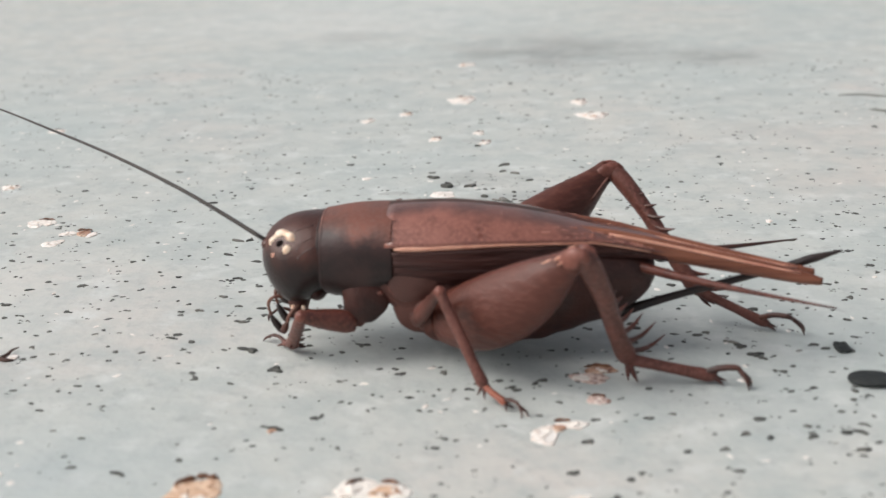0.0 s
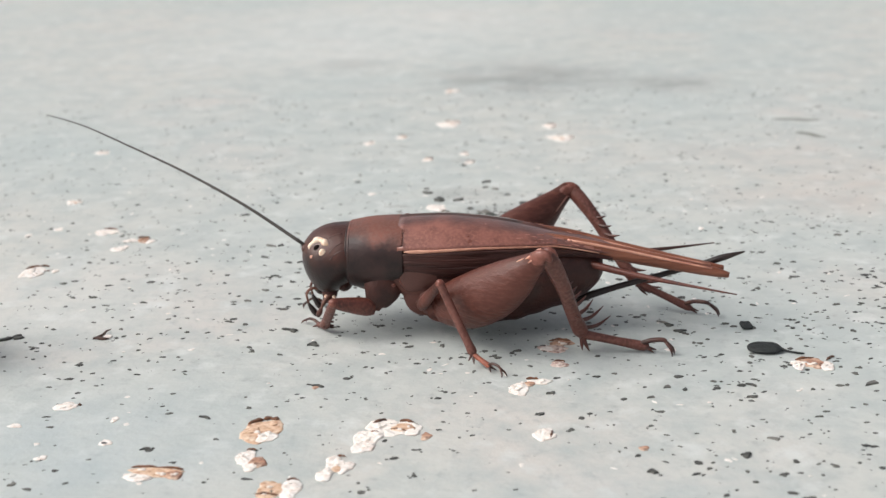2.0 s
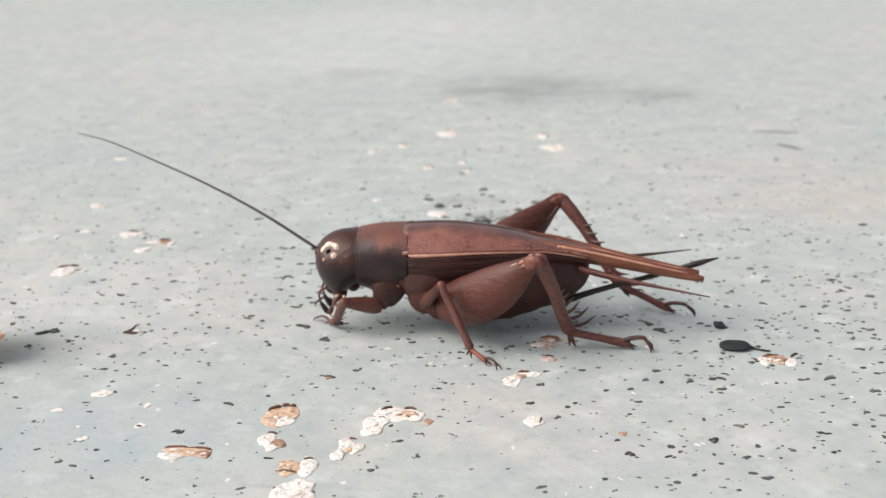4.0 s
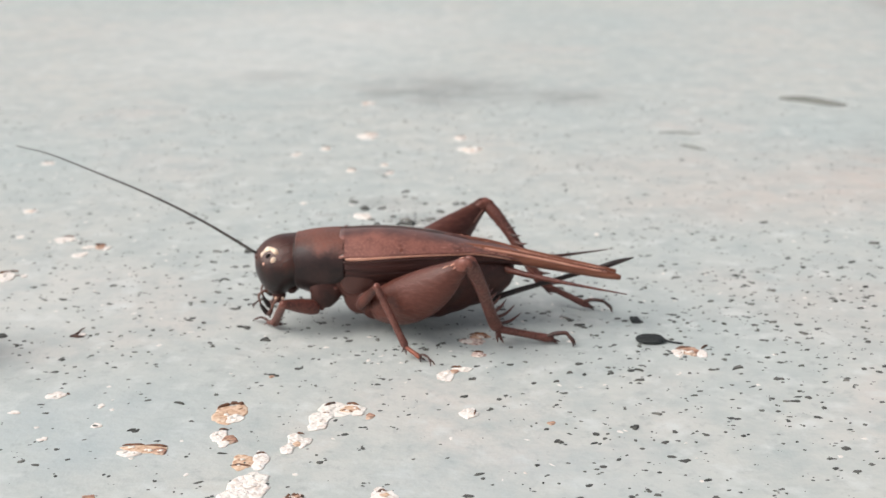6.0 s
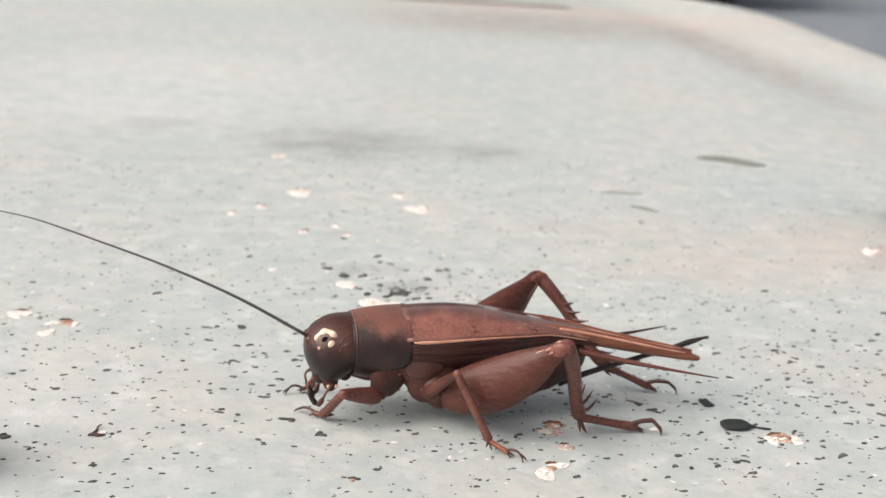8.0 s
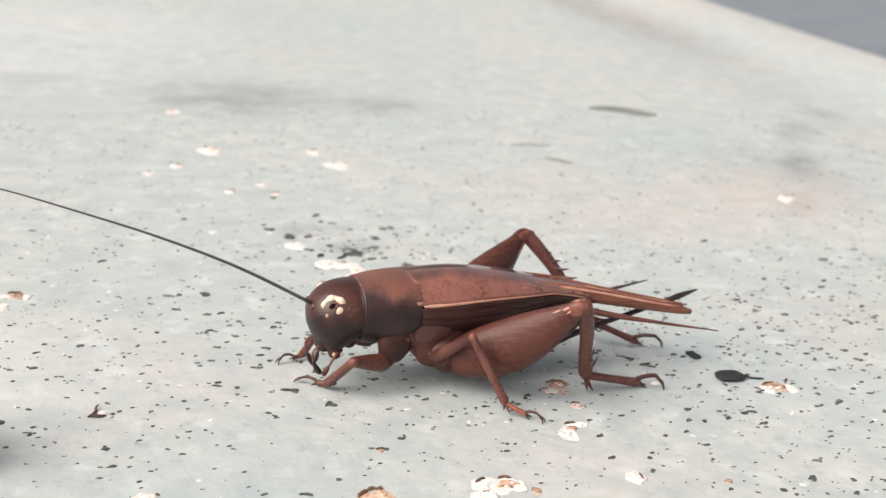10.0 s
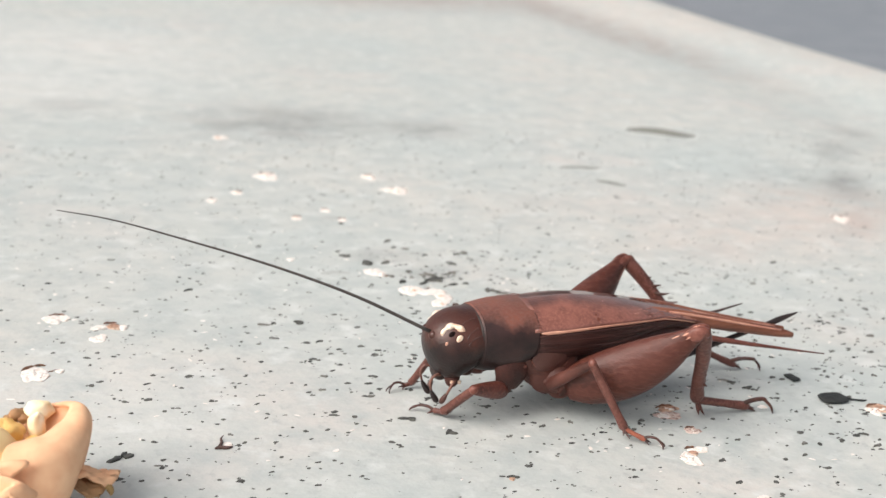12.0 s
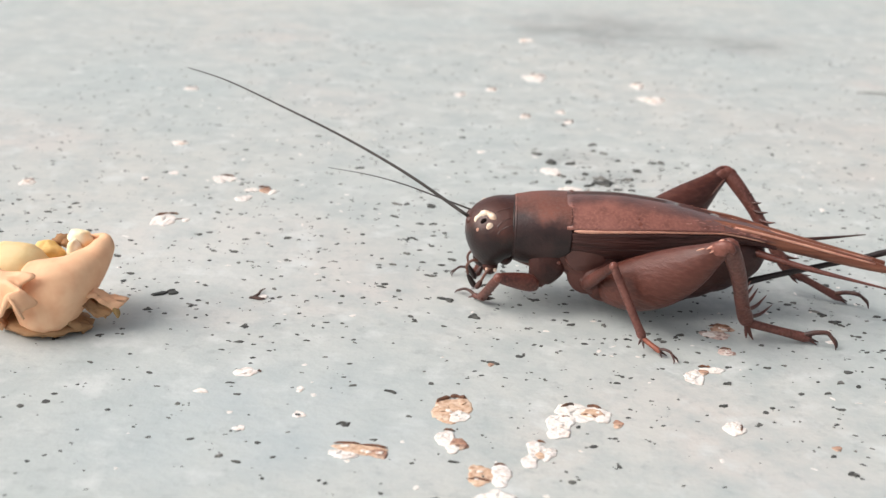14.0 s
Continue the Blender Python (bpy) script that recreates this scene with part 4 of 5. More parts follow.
def ragged(w, d, n=18, rough=0.28, rnd=None):
    """A ragged outline of about w by d."""
    r = rnd or rng
    ph = [r.uniform(0, 6.28) for _ in range(4)]
    out = []
    for k in range(n):
        a = 2 * math.pi * k / n
        f = 1 + rough * (math.sin(2 * a + ph[0]) * 0.45 + math.sin(3 * a + ph[1]) * 0.45 + math.sin(5 * a + ph[2]) * 0.3 + math.sin(8 * a + ph[3]) * 0.18 + math.sin(13 * a + ph[0] * 3) * 0.10) + r.uniform(-0.5, 0.5) * rough * 0.3
        out.append((0.5 * w * f * math.cos(a), 0.5 * d * f * math.sin(a)))
    return out


def flake_mesh(w, d, height, n=18, rough=0.3):
    bm = bmesh.new()
    o = ragged(w, d, n, rough)
    rings = []
    for k, z in ((1.0, 0.0), (0.97, height * 0.7), (0.86, height), (0.45, height * (0.75 + 0.5 * rng.random())), (0.06, height * 0.8)):
        rings.append([(x * k, y * k, z) for x, y in o])
    rings_to_mesh(bm, rings)
    return bm


CHIP_LOOKS = {
    "w": (M_WHITE, "white spot of bare primer where paint flaked off", "white_chip"),
    "r": (M_RUST, "small rust-brown spot in the paint", "rusty_chip"),
    "p": (M_PINK, "pinkish worn spot in the paint", "worn_chip"),
}


def chip(x, y, w, d, turn, look_of):
    mat, label, name = CHIP_LOOKS[look_of]
    w, d = w * 0.84, d * 0.82
    big = max(w, d) > 1.2
    ob = part(name, flake_mesh(w, d, 0.04, 44 if big else 20, 0.26 if big else 0.3), mat)
    ob.matrix_world = pose(x * MM, y * MM, 0, 0, 0, turn)
    tagged(ob, label, "paint chip", "chips in the paint")
    if big:
        # rounded lobes of the same bare layer that make the outline uneven
        a0 = rng.uniform(0, 6.28)
        for i in range(3):
            e = rng.uniform(0.35, 0.6)
            a = a0 + i * 2.1 + rng.uniform(-0.5, 0.5)
            lobe = part("lobe", flake_mesh(w * e, d * e, 0.05, 26, 0.24), mat, ob)
            lobe.location = (w * 0.38 * math.cos(a) * MM, d * 0.38 * math.sin(a) * MM, 0.002 * (i + 1) * MM)
        # crumbly remains of paler, rusty and painted layers inside the spot
        layers = {"w": (M_WHITE, M_CHIP, M_WHITE, M_OCHRE, M_CHIP), "r": (M_CHIP, M_RUST, M_WHITE, M_RIM, M_RUST), "p": (M_CHIP, M_RIM, M_PINK, M_RUST, M_CHIP)}[look_of]
        for i in range(10 if w > 2 else 7):
            e = rng.uniform(0.14, 0.34) * min(w, d)
            cr = part("layer_patch", flake_mesh(e * rng.uniform(0.9, 1.6), e, rng.uniform(0.03, 0.09), 14, 0.4), layers[i % 5], ob)
            a, f = rng.uniform(0, 6.28), rng.uniform(0.05, 0.30)
            cr.location = (w * f * math.cos(a) * MM, d * f * math.sin(a) * MM, 0.034 * MM)
        # broken dark lifted edge of the paint along the far side
        for _ in range(3 if look_of == "w" else 5):
            a0 = rng.uniform(0.3, 2.5)
            pts = []
            for k in range(4):
                a = a0 + rng.uniform(0.12, 0.24) * k
                f = 0.44 + rng.uniform(-0.06, 0.05)
                pts.append((w * f * math.cos(a), d * f * math.sin(a), 0.045, (0.03, 0.10, 0.07, 0.02)[k] * rng.uniform(0.6, 1.4)))
            part("lifted_edge", tube(bmesh.new(), pts, 6, 2), M_RIM, ob, "dark rusty lifted paint edge")
    return ob


SPOT_LAYERS = {"w": M_CHIP, "s": M_WHITE, "o": M_OCHRE, "r": M_RUST, "p": M_PINK}


def spot(x, y, name, label, lobes, rims=()):
    """A flaked spot made of rounded lobes (dx, dy, width, depth, layer) and dark lifted edges (x0, y0, x1, y1, radius)."""
    root = None
    for i, (dx, dy, w, d, layer) in enumerate(lobes):
        bm = flake_mesh(w, d, 0.045 + 0.006 * i, 30, 0.22)
        if root is None:
            for v in bm.verts:
                v.co.x, v.co.y = v.co.x + dx, v.co.y + dy
            root = part(name, bm, SPOT_LAYERS[layer])
            root.matrix_world = pose(x * MM, y * MM, 0, 0, 0, -4)
            tagged(root, label, "paint chip", "chips in the paint")
        else:
            ob = part("lobe", bm, SPOT_LAYERS[layer], root)
            ob.location = (dx * MM, dy * MM, 0.003 * i * MM)
        # crumbs of the layer below
        if w * d > 1.0:
            for _ in range(3):
                e = rng.uniform(0.12, 0.26) * min(w, d)
                cr = part("layer_patch", flake_mesh(e * rng.uniform(0.9, 1.7), e, rng.uniform(0.03, 0.08), 12, 0.4), rng.choice((M_CHIP, M_WHITE, SPOT_LAYERS[layer], SPOT_LAYERS[layer])), root)
                cr.location = ((dx + rng.uniform(-0.28, 0.28) * w) * MM, (dy + rng.uniform(-0.28, 0.28) * d) * MM, 0.045 * MM)
    for x0, y0, x1, y1, r in rims:
        pts = []
        for k in range(6):
            q = k / 5
            pts.append((x0 + (x1 - x0) * q + rng.uniform(-0.05, 0.05), y0 + (y1 - y0) * q + 0.12 * math.sin(math.pi * q) + rng.uniform(-0.06, 0.06), 0.05, r * (0.25, 0.9, 1.1, 0.8, 1.0, 0.2)[k] * rng.uniform(0.7, 1.2)))
        part("lifted_edge", tube(bmesh.new(), pts, 6, 2), M_RIM, root, "dark rusty lifted paint edge")
    return root


WHITE_LABEL, RUST_LABEL, PINK_LABEL = "white spot of bare primer where paint flaked off", "rust-stained cream spot of bare primer", "pinkish worn spot in the paint"
# before the cricket
spot(-5.9, -9.2, "white_chip", WHITE_LABEL, [(0.3, 1.2, 3.1, 2.4, "w"), (-0.9, -0.2, 1.7, 2.4, "w"), (-1.0, -1.5, 1.5, 1.4, "s"), (0.9, 1.2, 1.3, 1.2, "o"), (1.5, 0.6, 0.8, 1.0, "w")], [(-1.0, 1.7, -0.2, 2.1, 0.11), (0.5, 2.1, 1.4, 1.9, 0.12), (0.2, 0.9, 1.2, 0.7, 0.08), (-0.9, 0.5, -0.3, 0.3, 0.07)])
spot(-13.2, -8.5, "rusty_chip", RUST_LABEL, [(0, 0, 2.3, 3.2, "o"), (0.5, -0.8, 1.2, 1.5, "w"), (-0.5, -0.6, 1.2, 1.7, "o")], [(-1.0, 0.8, -0.3, 1.5, 0.17), (-0.3, 1.6, 0.7, 1.5, 0.15)])
spot(-13.1, -12.3, "rusty_chip", RUST_LABEL, [(-0.35, 0.3, 1.0, 2.1, "s"), (0.45, -0.3, 1.0, 1.5, "r"), (0.2, -0.9, 0.8, 0.9, "w")], [(-0.5, 1.2, 0.1, 1.2, 0.07)])
spot(-18.1, -14.0, "rusty_chip", RUST_LABEL, [(0, 0.2, 3.2, 1.1, "o"), (-0.8, -0.5, 1.7, 0.9, "s"), (1.1, -0.1, 1.1, 1.0, "r")], [(-1.5, 0.6, 0.0, 0.75, 0.09), (0.0, 0.7, 1.5, 0.6, 0.08)])
spot(-8.2, -13.2, "white_chip", WHITE_LABEL, [(-0.2, 0.6, 1.0, 1.7, "s"), (0.5, 0.1, 1.0, 1.5, "s"), (-0.4, -0.9, 1.0, 1.5, "s"), (0.1, -0.2, 0.5, 0.8, "o")], [(-0.2, 1.4, 0.3, 1.3, 0.07)])
spot(-10.95, -15.9, "rusty_chip", RUST_LABEL, [(-0.4, 0.0, 1.6, 2.0, "o"), (0.7, 0.2, 1.2, 2.3, "s")], [(-1.1, -0.5, 0.2, -0.6, 0.09), (0.2, 1.2, 0.9, 1.2, 0.07)])
spot(-10.6, -19.2, "white_chip", WHITE_LABEL, [(0, 0, 2.5, 3.6, "s"), (-0.6, -1.1, 1.8, 1.9, "w"), (0.3, 1.1, 1.6, 1.6, "w")])
spot(3.2, -8.9, "white_chip", WHITE_LABEL, [(0, 0, 1.15, 1.7, "s"), (0.3, -0.2, 0.8, 1.2, "w")], [(0.5, -0.4, 0.52, 0.4, 0.07)])
# under and behind the feet
spot(2.3, -1.9, "white_chip", WHITE_LABEL, [(-0.5, -0.5, 1.4, 1.9, "s"), (0.7, 0.7, 1.5, 0.9, "w"), (0.1, 0.3, 0.6, 0.8, "r")], [(-0.2, 1.0, 0.6, 1.1, 0.09)])
spot(4.2, 4.9, "worn_chip", PINK_LABEL, [(-0.2, -0.6, 2.2, 1.2, "p"), (0.3, 0.5, 1.5, 1.2, "r"), (-0.6, -0.7, 1.0, 0.7, "w")], [(-0.5, 0.8, 0.9, 0.9, 0.12)])
spot(4.3, 1.6, "worn_chip", PINK_LABEL, [(0, 0, 1.1, 1.1, "p"), (0.1, -0.2, 0.6, 0.5, "s")], [(-0.4, 0.4, 0.4, 0.45, 0.09)])
spot(20.4, 1.6, "rusty_chip", RUST_LABEL, [(0, 0.1, 1.9, 1.8, "r"), (-0.9, -0.3, 0.9, 1.5, "s"), (0.9, -0.4, 0.9, 1.5, "s")], [(0.9, 0.6, 1.5, 1.3, 0.09), (-1.0, 0.6, 0.2, 0.9, 0.1)])
# behind the flower head
spot(-37.0, 21.7, "white_chip", WHITE_LABEL, [(-0.55, -0.3, 1.7, 3.0, "s"), (-0.2, -0.9, 1.5, 1.8, "s"), (1.25, -0.1, 0.55, 0.9, "s")], [(-1.35, 0.3, -0.5, 1.0, 0.15), (-0.5, 1.05, 0.3, 1.1, 0.08), (0.4, -0.3, 1.2, 0.1, 0.04)])
spot(-32.3, 27.4, "white_chip", WHITE_LABEL, [(0, 0, 1.2, 1.6, "s"), (0.3, 0.4, 0.9, 1.0, "s")])
spot(-31.0, 29.7, "rusty_chip", RUST_LABEL, [(-0.9, 0, 1.2, 1.1, "s"), (0.2, 0.1, 1.0, 1.4, "r"), (0.9, -0.2, 0.6, 1.4, "s")], [(-0.6, 0.7, 0.5, 0.9, 0.09)])
spot(-34.8, 32.3, "white_chip", WHITE_LABEL, [(-0.3, 0, 1.6, 1.9, "s"), (0.6, 0.2, 0.9, 1.3, "w")], [(-0.6, 0.9, 0.7, 0.9, 0.1)])
spot(-26.1, -5.0, "white_chip", WHITE_LABEL, [(0, 0, 1.4, 1.2, "s"), (0.3, 0.1, 0.9, 0.9, "s")], [(0.7, 0.2, 1.0, 0.15, 0.08)])
# beyond the saddle: one long bare strip, a smaller spot and dull worn smears
spot(-3.6, 32.6, "white_chip", WHITE_LABEL, [(-1.5, 1.0, 1.5, 2.3, "s"), (-0.8, 1.5, 1.5, 1.6, "s"), (0.0, 0.5, 1.7, 1.7, "s"), (1.0, 0.4, 1.6, 1.8, "s"), (1.2, -1.0, 1.5, 2.4, "s"), (0.3, -2.6, 1.5, 1.6, "s"), (0.9, -2.0, 1.2, 1.4, "s"), (-0.9, 1.0, 0.4, 0.45, "o"), (1.0, -0.9, 0.6, 0.4, "o"), (0.5, -2.9, 0.5, 0.4, "o")], [(0.3, 1.5, 0.7, 1.2, 0.05), (1.3, -3.2, 1.9, -3.0, 0.10)])
spot(-6.25, 39.2, "white_chip", WHITE_LABEL, [(0, 0.1, 1.6, 2.1, "s"), (0.4, -0.3, 1.1, 1.7, "s"), (-0.4, 0.4, 1.0, 1.3, "s")], [(0.7, -1.2, 1.3, -1.3, 0.10)])
for x, y, w, d, turn in [(-3.2, 43.8, 1.9, 1.5, -30), (-0.7, 44.0, 2.1, 2.0, -50), (-9.8, 39.8, 2.4, 1.3, -10), (-5.6, 42.6, 1.0, 1.4, 0), (-4.6, 57.0, 2.4, 2.0, -20), (30.5, 20.5, 2.6, 1.6, 10)]:
    ob = part("worn_chip", flake_mesh(w, d, 0.02, 30, 0.25), M_SMEAR)
    ob.matrix_world = pose(x * MM, y * MM, 0, 0, 0, turn)
    tagged(ob, "dull grey worn smear in the paint", "paint chip", "chips in the paint")
for row in [(-3.5, -9.2, 0.8, 1.1, -3, "r"), (8.8, -10.7, 0.6, 0.8, -3, "r"), (11.7, 4.1, 0.8, 0.8, -3, "w"), (-11.0, -2.1, 0.5, 0.6, -13, "r")]:
    chip(*row)
# on the side of the flower head
for row in [
    (-28.2, -7.8, 0.9, 0.8, -8, "w"), (-22.4, -6.9, 0.6, 0.9, -3, "w"),
    (-22.0, -10.1, 0.8, 1.1, -3, "w"), (-25.1, -12.1, 0.8, 0.8, -3, "w"),
    (-39.5, 33.4, 1.1, 1.1, -13, "w"), (-41.6, 31.6, 0.8, 0.8, -13, "w"), (-41.1, 42.5, 1.6, 1.6, -13, "w"),
    (-51.1, 29.0, 1.4, 2.2, 3, "w"), (-2.3, -20.9, 2.0, 2.6, -3, "w"), (-20.1, -20.5, 1.1, 1.3, -3, "r"), (-7.6, -20.8, 1.5, 1.2, -3, "p"),
]:
    chip(*row)
# behind the cricket
for row in [
    (-12.7, 44.3, 1.0, 1.0, -13, "w"),
    (-8.4, 57.8, 1.2, 2.0, -13, "w"), (-4.6, 60.2, 1.1, 1.7, -13, "w"), (-3.9, 56.4, 1.0, 2.0, -25, "w"),
    (5.7, 67.1, 3.3, 3.6, -13, "w"), (4.6, 73.4, 2.0, 2.7, -13, "w"), (-7.1, 75.3, 3.0, 4.0, -13, "w"),
    (-15.4, 65.7, 1.2, 1.9, -13, "w"), (-12.1, 68.5, 1.3, 2.2, -13, "w"), (-7.9, 95.6, 1.9, 2.8, -25, "w"),
    (16.9, 31.9, 0.6, 0.9, -3, "w"), (51.9, 48.4, 2.0, 3.2, -25, "w"), (-44.6, 62.9, 1.9, 1.7, -13, "w"),
]:
    chip(*row)


def pebble(name, label, x, y, w, d, h, turn, mat, tail=None, square=2.6):
    def shape(v):
        flat = math.hypot(v.x, v.y)
        corner = 1.0 if flat < 1e-6 else ((abs(v.x) / flat) ** square + (abs(v.y) / flat) ** square) ** (-1 / square)
        return corner * (1 + 0.10 * noise.noise(v * 1.9 + Vector((x, y, 0))))
    bm = blob(bmesh.new(), (0, 0, h * 0.42), (w / 2, d / 2, h / 2), None, 28, 12, shape)
    ob = part(name, bm, mat)
    ob.matrix_world = pose(x * MM, y * MM, 0, 0, 0, turn)
    if tail:
        part("stalk", tube(bmesh.new(), tail, 7, 4), mat, ob)
    return tagged(ob, label, name.split("_")[-1])


pebble("dark_seed", "flat charcoal oval seed with a short stalk", 17.75, 3.9, 2.25, 1.75, 0.5, -6, M_SEED, [(1.0, -0.1, 0.2, 0.14), (1.5, -0.25, 0.12, 0.07), (2.1, -0.45, 0.1, 0.08), (2.5, -0.5, 0.1, 0.05)])
pebble("dark_crumb", "small square charcoal crumb", 17.2, 8.3, 0.80, 1.35, 0.3, 4, M_SEED, None, 6.0)
for row in [
    (-14.2, 7.9, 1.3, 0.7), (-12.3, 5.2, 1.15, 0.75), (-33.65, 6.6, 1.7, 1.25), (14.3, -11.6, 0.75, 0.8),
    (9.0, -13.6, 0.65, 0.6),
    (12.6, 7.4, 0.9, 0.5), (12.0, 8.6, 0.8, 0.4),
]:
    bm = flake_mesh(row[2] * 0.7, row[3] * 0.6, 0.14, 16, 0.9)
    ob = part("dark_crumb", bm, M_CRUMB, smooth=False)
    ob.matrix_world = pose(row[0] * MM, row[1] * MM, 0, 0, 0, rng.uniform(-30, 30))
    tagged(ob, "small ragged dark crumb of grit on the paint", "crumb")


def twig_crumb(x, y):
    """A dark forked splinter with a pale flake caught in its fork."""
    ob = part("wood_splinter", tube(bmesh.new(), [(-0.5, -0.1, 0.08, 0.06), (-0.2, 0.0, 0.10, 0.13), (0.25, -0.1, 0.09, 0.12), (0.62, 0.05, 0.06, 0.05)], 7, 3), M_TWIG)
    ob.matrix_world = pose(x * MM, y * MM, 0, 0, 0, -6)
    part("fork", tube(bmesh.new(), [(-0.25, 0.0, 0.1, 0.11), (0.0, 0.6, 0.14, 0.10), (0.0, 1.1, 0.18, 0.07), (0.2, 1.5, 0.2, 0.03)], 7, 3), M_TWIG, ob)
    flake = part("pale_flake", flake_mesh(0.6, 0.8, 0.06, 14, 0.3), M_WHITE, ob, "white flake caught in the fork")
    flake.location = (0.38 * MM, 0.45 * MM, 0.02 * MM)
    return tagged(ob, "dark forked wood splinter with a white flake", "splinter")


twig_crumb(-27.4, 6.4)


def sliver(x, y, length, r, turn):
    """A dark dry sliver of leaf."""
    pts = [(length * (k / 6 - 0.5), 0.16 * length * math.sin(k * 0.9) * 0.4, r * 0.55, r * math.sin(math.pi * (k + 0.6) / 7.2)) for k in range(7)]
    ob = part("leaf_sliver", tube(bmesh.new(), pts, 8, 3, 1.8), M_SLIVER)
    ob.matrix_world = pose(x * MM, y * MM, 0, 0, 0, turn)
    tagged(ob, "thin dark dry sliver of leaf on the slab", "leaf")


sliver(54.4, 92.6, 9.5, 0.42, -28)
sliver(32.6, 74.7, 5.4, 0.10, -6)
sliver(32.8, 66.8, 3.8, 0.13, -40)


def grain_meshes():
    """Eight ragged grain shapes of unit width, shared by all the grains."""
    out = []
    for k in range(8):
        bm = flake_mesh(1.0, rng.uniform(0.7, 1.3), 0.22, 9, 0.8)
        ob = part("grit_grain", bm, M_GRIT, smooth=False)
        out.append(ob.data)
        bpy.data.objects.remove(ob)
    return out


GRAINS = grain_meshes()


def grain(x, y, w):
    ob = new("grit_grain", GRAINS[rng.randrange(8)])
    ob.matrix_world = pose(x * MM, y * MM, 0, 0, 0, rng.uniform(-35, 35)) @ Matrix.Diagonal((w * rng.uniform(0.62, 0.95), w * rng.uniform(0.3, 0.62), w * 0.8, 1))
    tagged(ob, "dark ragged grain of grit stuck in the paint", "grit grain", "grit grains on the slab")


for x, y, w in [
    (-17.7, 9.1, 0.63), (-10.9, -1.9, 0.65), (-25.6, -15.4, 0.51), (-19.4, -10.9, 0.61), (-16.9, -6.7, 0.79), (-5.7, 4.7, 0.48), (-3.5, 4.9, 0.52), (3.0, -6.2, 0.55),
    (3.7, -3.1, 0.65), (6.6, -0.5, 0.50), (9.8, -3.7, 0.57), (10.9, -2.1, 0.58), (7.4, -16.9, 0.50), (11.7, 9.1, 0.73), (12.9, 7.0, 0.54), (24.3, 12.7, 0.48),
    (27.8, 29.6, 0.65), (24.2, 7.4, 0.55), (30.0, 15.1, 0.69), (28.2, 7.6, 0.65), (30.0, 5.1, 0.64), (23.4, -1.6, 0.76), (28.2, -1.4, 0.47), (25.8, -3.8, 0.67),
    (37.6, 20.9, 0.63), (38.9, 22.4, 0.64), (33.9, 35.1, 0.69), (38.1, 15.7, 0.71), (42.7, 27.9, 0.89), (16.1, -1.9, 0.75), (15.8, -3.7, 0.74), (16.2, -9.5, 0.54),
]:
    grain(x, y, w)
for x, y, w in [
    (19.3, -6.5, 0.48), (25.4, -7.7, 0.49), (30.6, -4.2, 0.59), (26.0, -17.9, 0.52), (18.9, -12.9, 0.53), (-28.6, 46.9, 0.51), (-14.6, 48.7, 0.63), (-23.4, 37.4, 0.67),
    (-19.5, 27.9, 0.71), (-18.5, 28.0, 0.62), (-16.4, 27.7, 0.98), (-19.4, 24.8, 0.60), (-17.5, 19.9, 0.58), (-16.0, 23.4, 0.60), (-17.7, 16.5, 0.56), (-12.1, 20.6, 0.51),
    (-11.6, 17.2, 0.58), (-9.8, 19.1, 0.51), (-4.4, 55.1, 0.68),
]:
    grain(x, y, w)
for x, y in [
    (-23.6, 10.3), (-28.9, 9.7), (-28.9, 13.2), (-30.6, 5.2), (-31.8, 4.9), (-31.1, 4.1), (-26.0, 0.2), (-27.9, -0.7), (-26.3, -1.0), (-23.0, 0.0),
    (-21.6, 6.4), (-21.6, 7.6), (-22.1, 3.0), (-21.0, 3.0), (-19.9, 0.1), (-18.8, 9.6), (-17.5, 7.6), (-16.2, 3.9), (-14.3, 3.4), (-15.1, -3.6),
    (-13.8, -1.9), (-10.2, -5.1), (-10.1, -3.9), (-8.9, -0.3), (-11.9, 3.4), (-24.1, 4.3), (-25.2, 2.4), (-25.0, 7.3), (-22.8, 14.1), (-26.5, 8.3),
    (-22.2, 10.5), (-22.3, -12.3), (-21.5, -2.3), (-20.0, -5.0), (-8.7, 3.7), (-7.6, -4.0), (-6.4, -6.0), (-6.8, 0.2), (-4.3, 0.2), (-3.2, -2.7),
    (-4.8, -3.5), (-2.8, -5.7), (-2.1, -4.6), (-1.3, -6.0), (-0.9, -9.1), (0.4, -5.6), (4.9, -1.9), (5.5, -0.8),
]:
    grain(x, y, rng.uniform(0.26, 0.42) * (0.75 if y < 0 else 1.0))
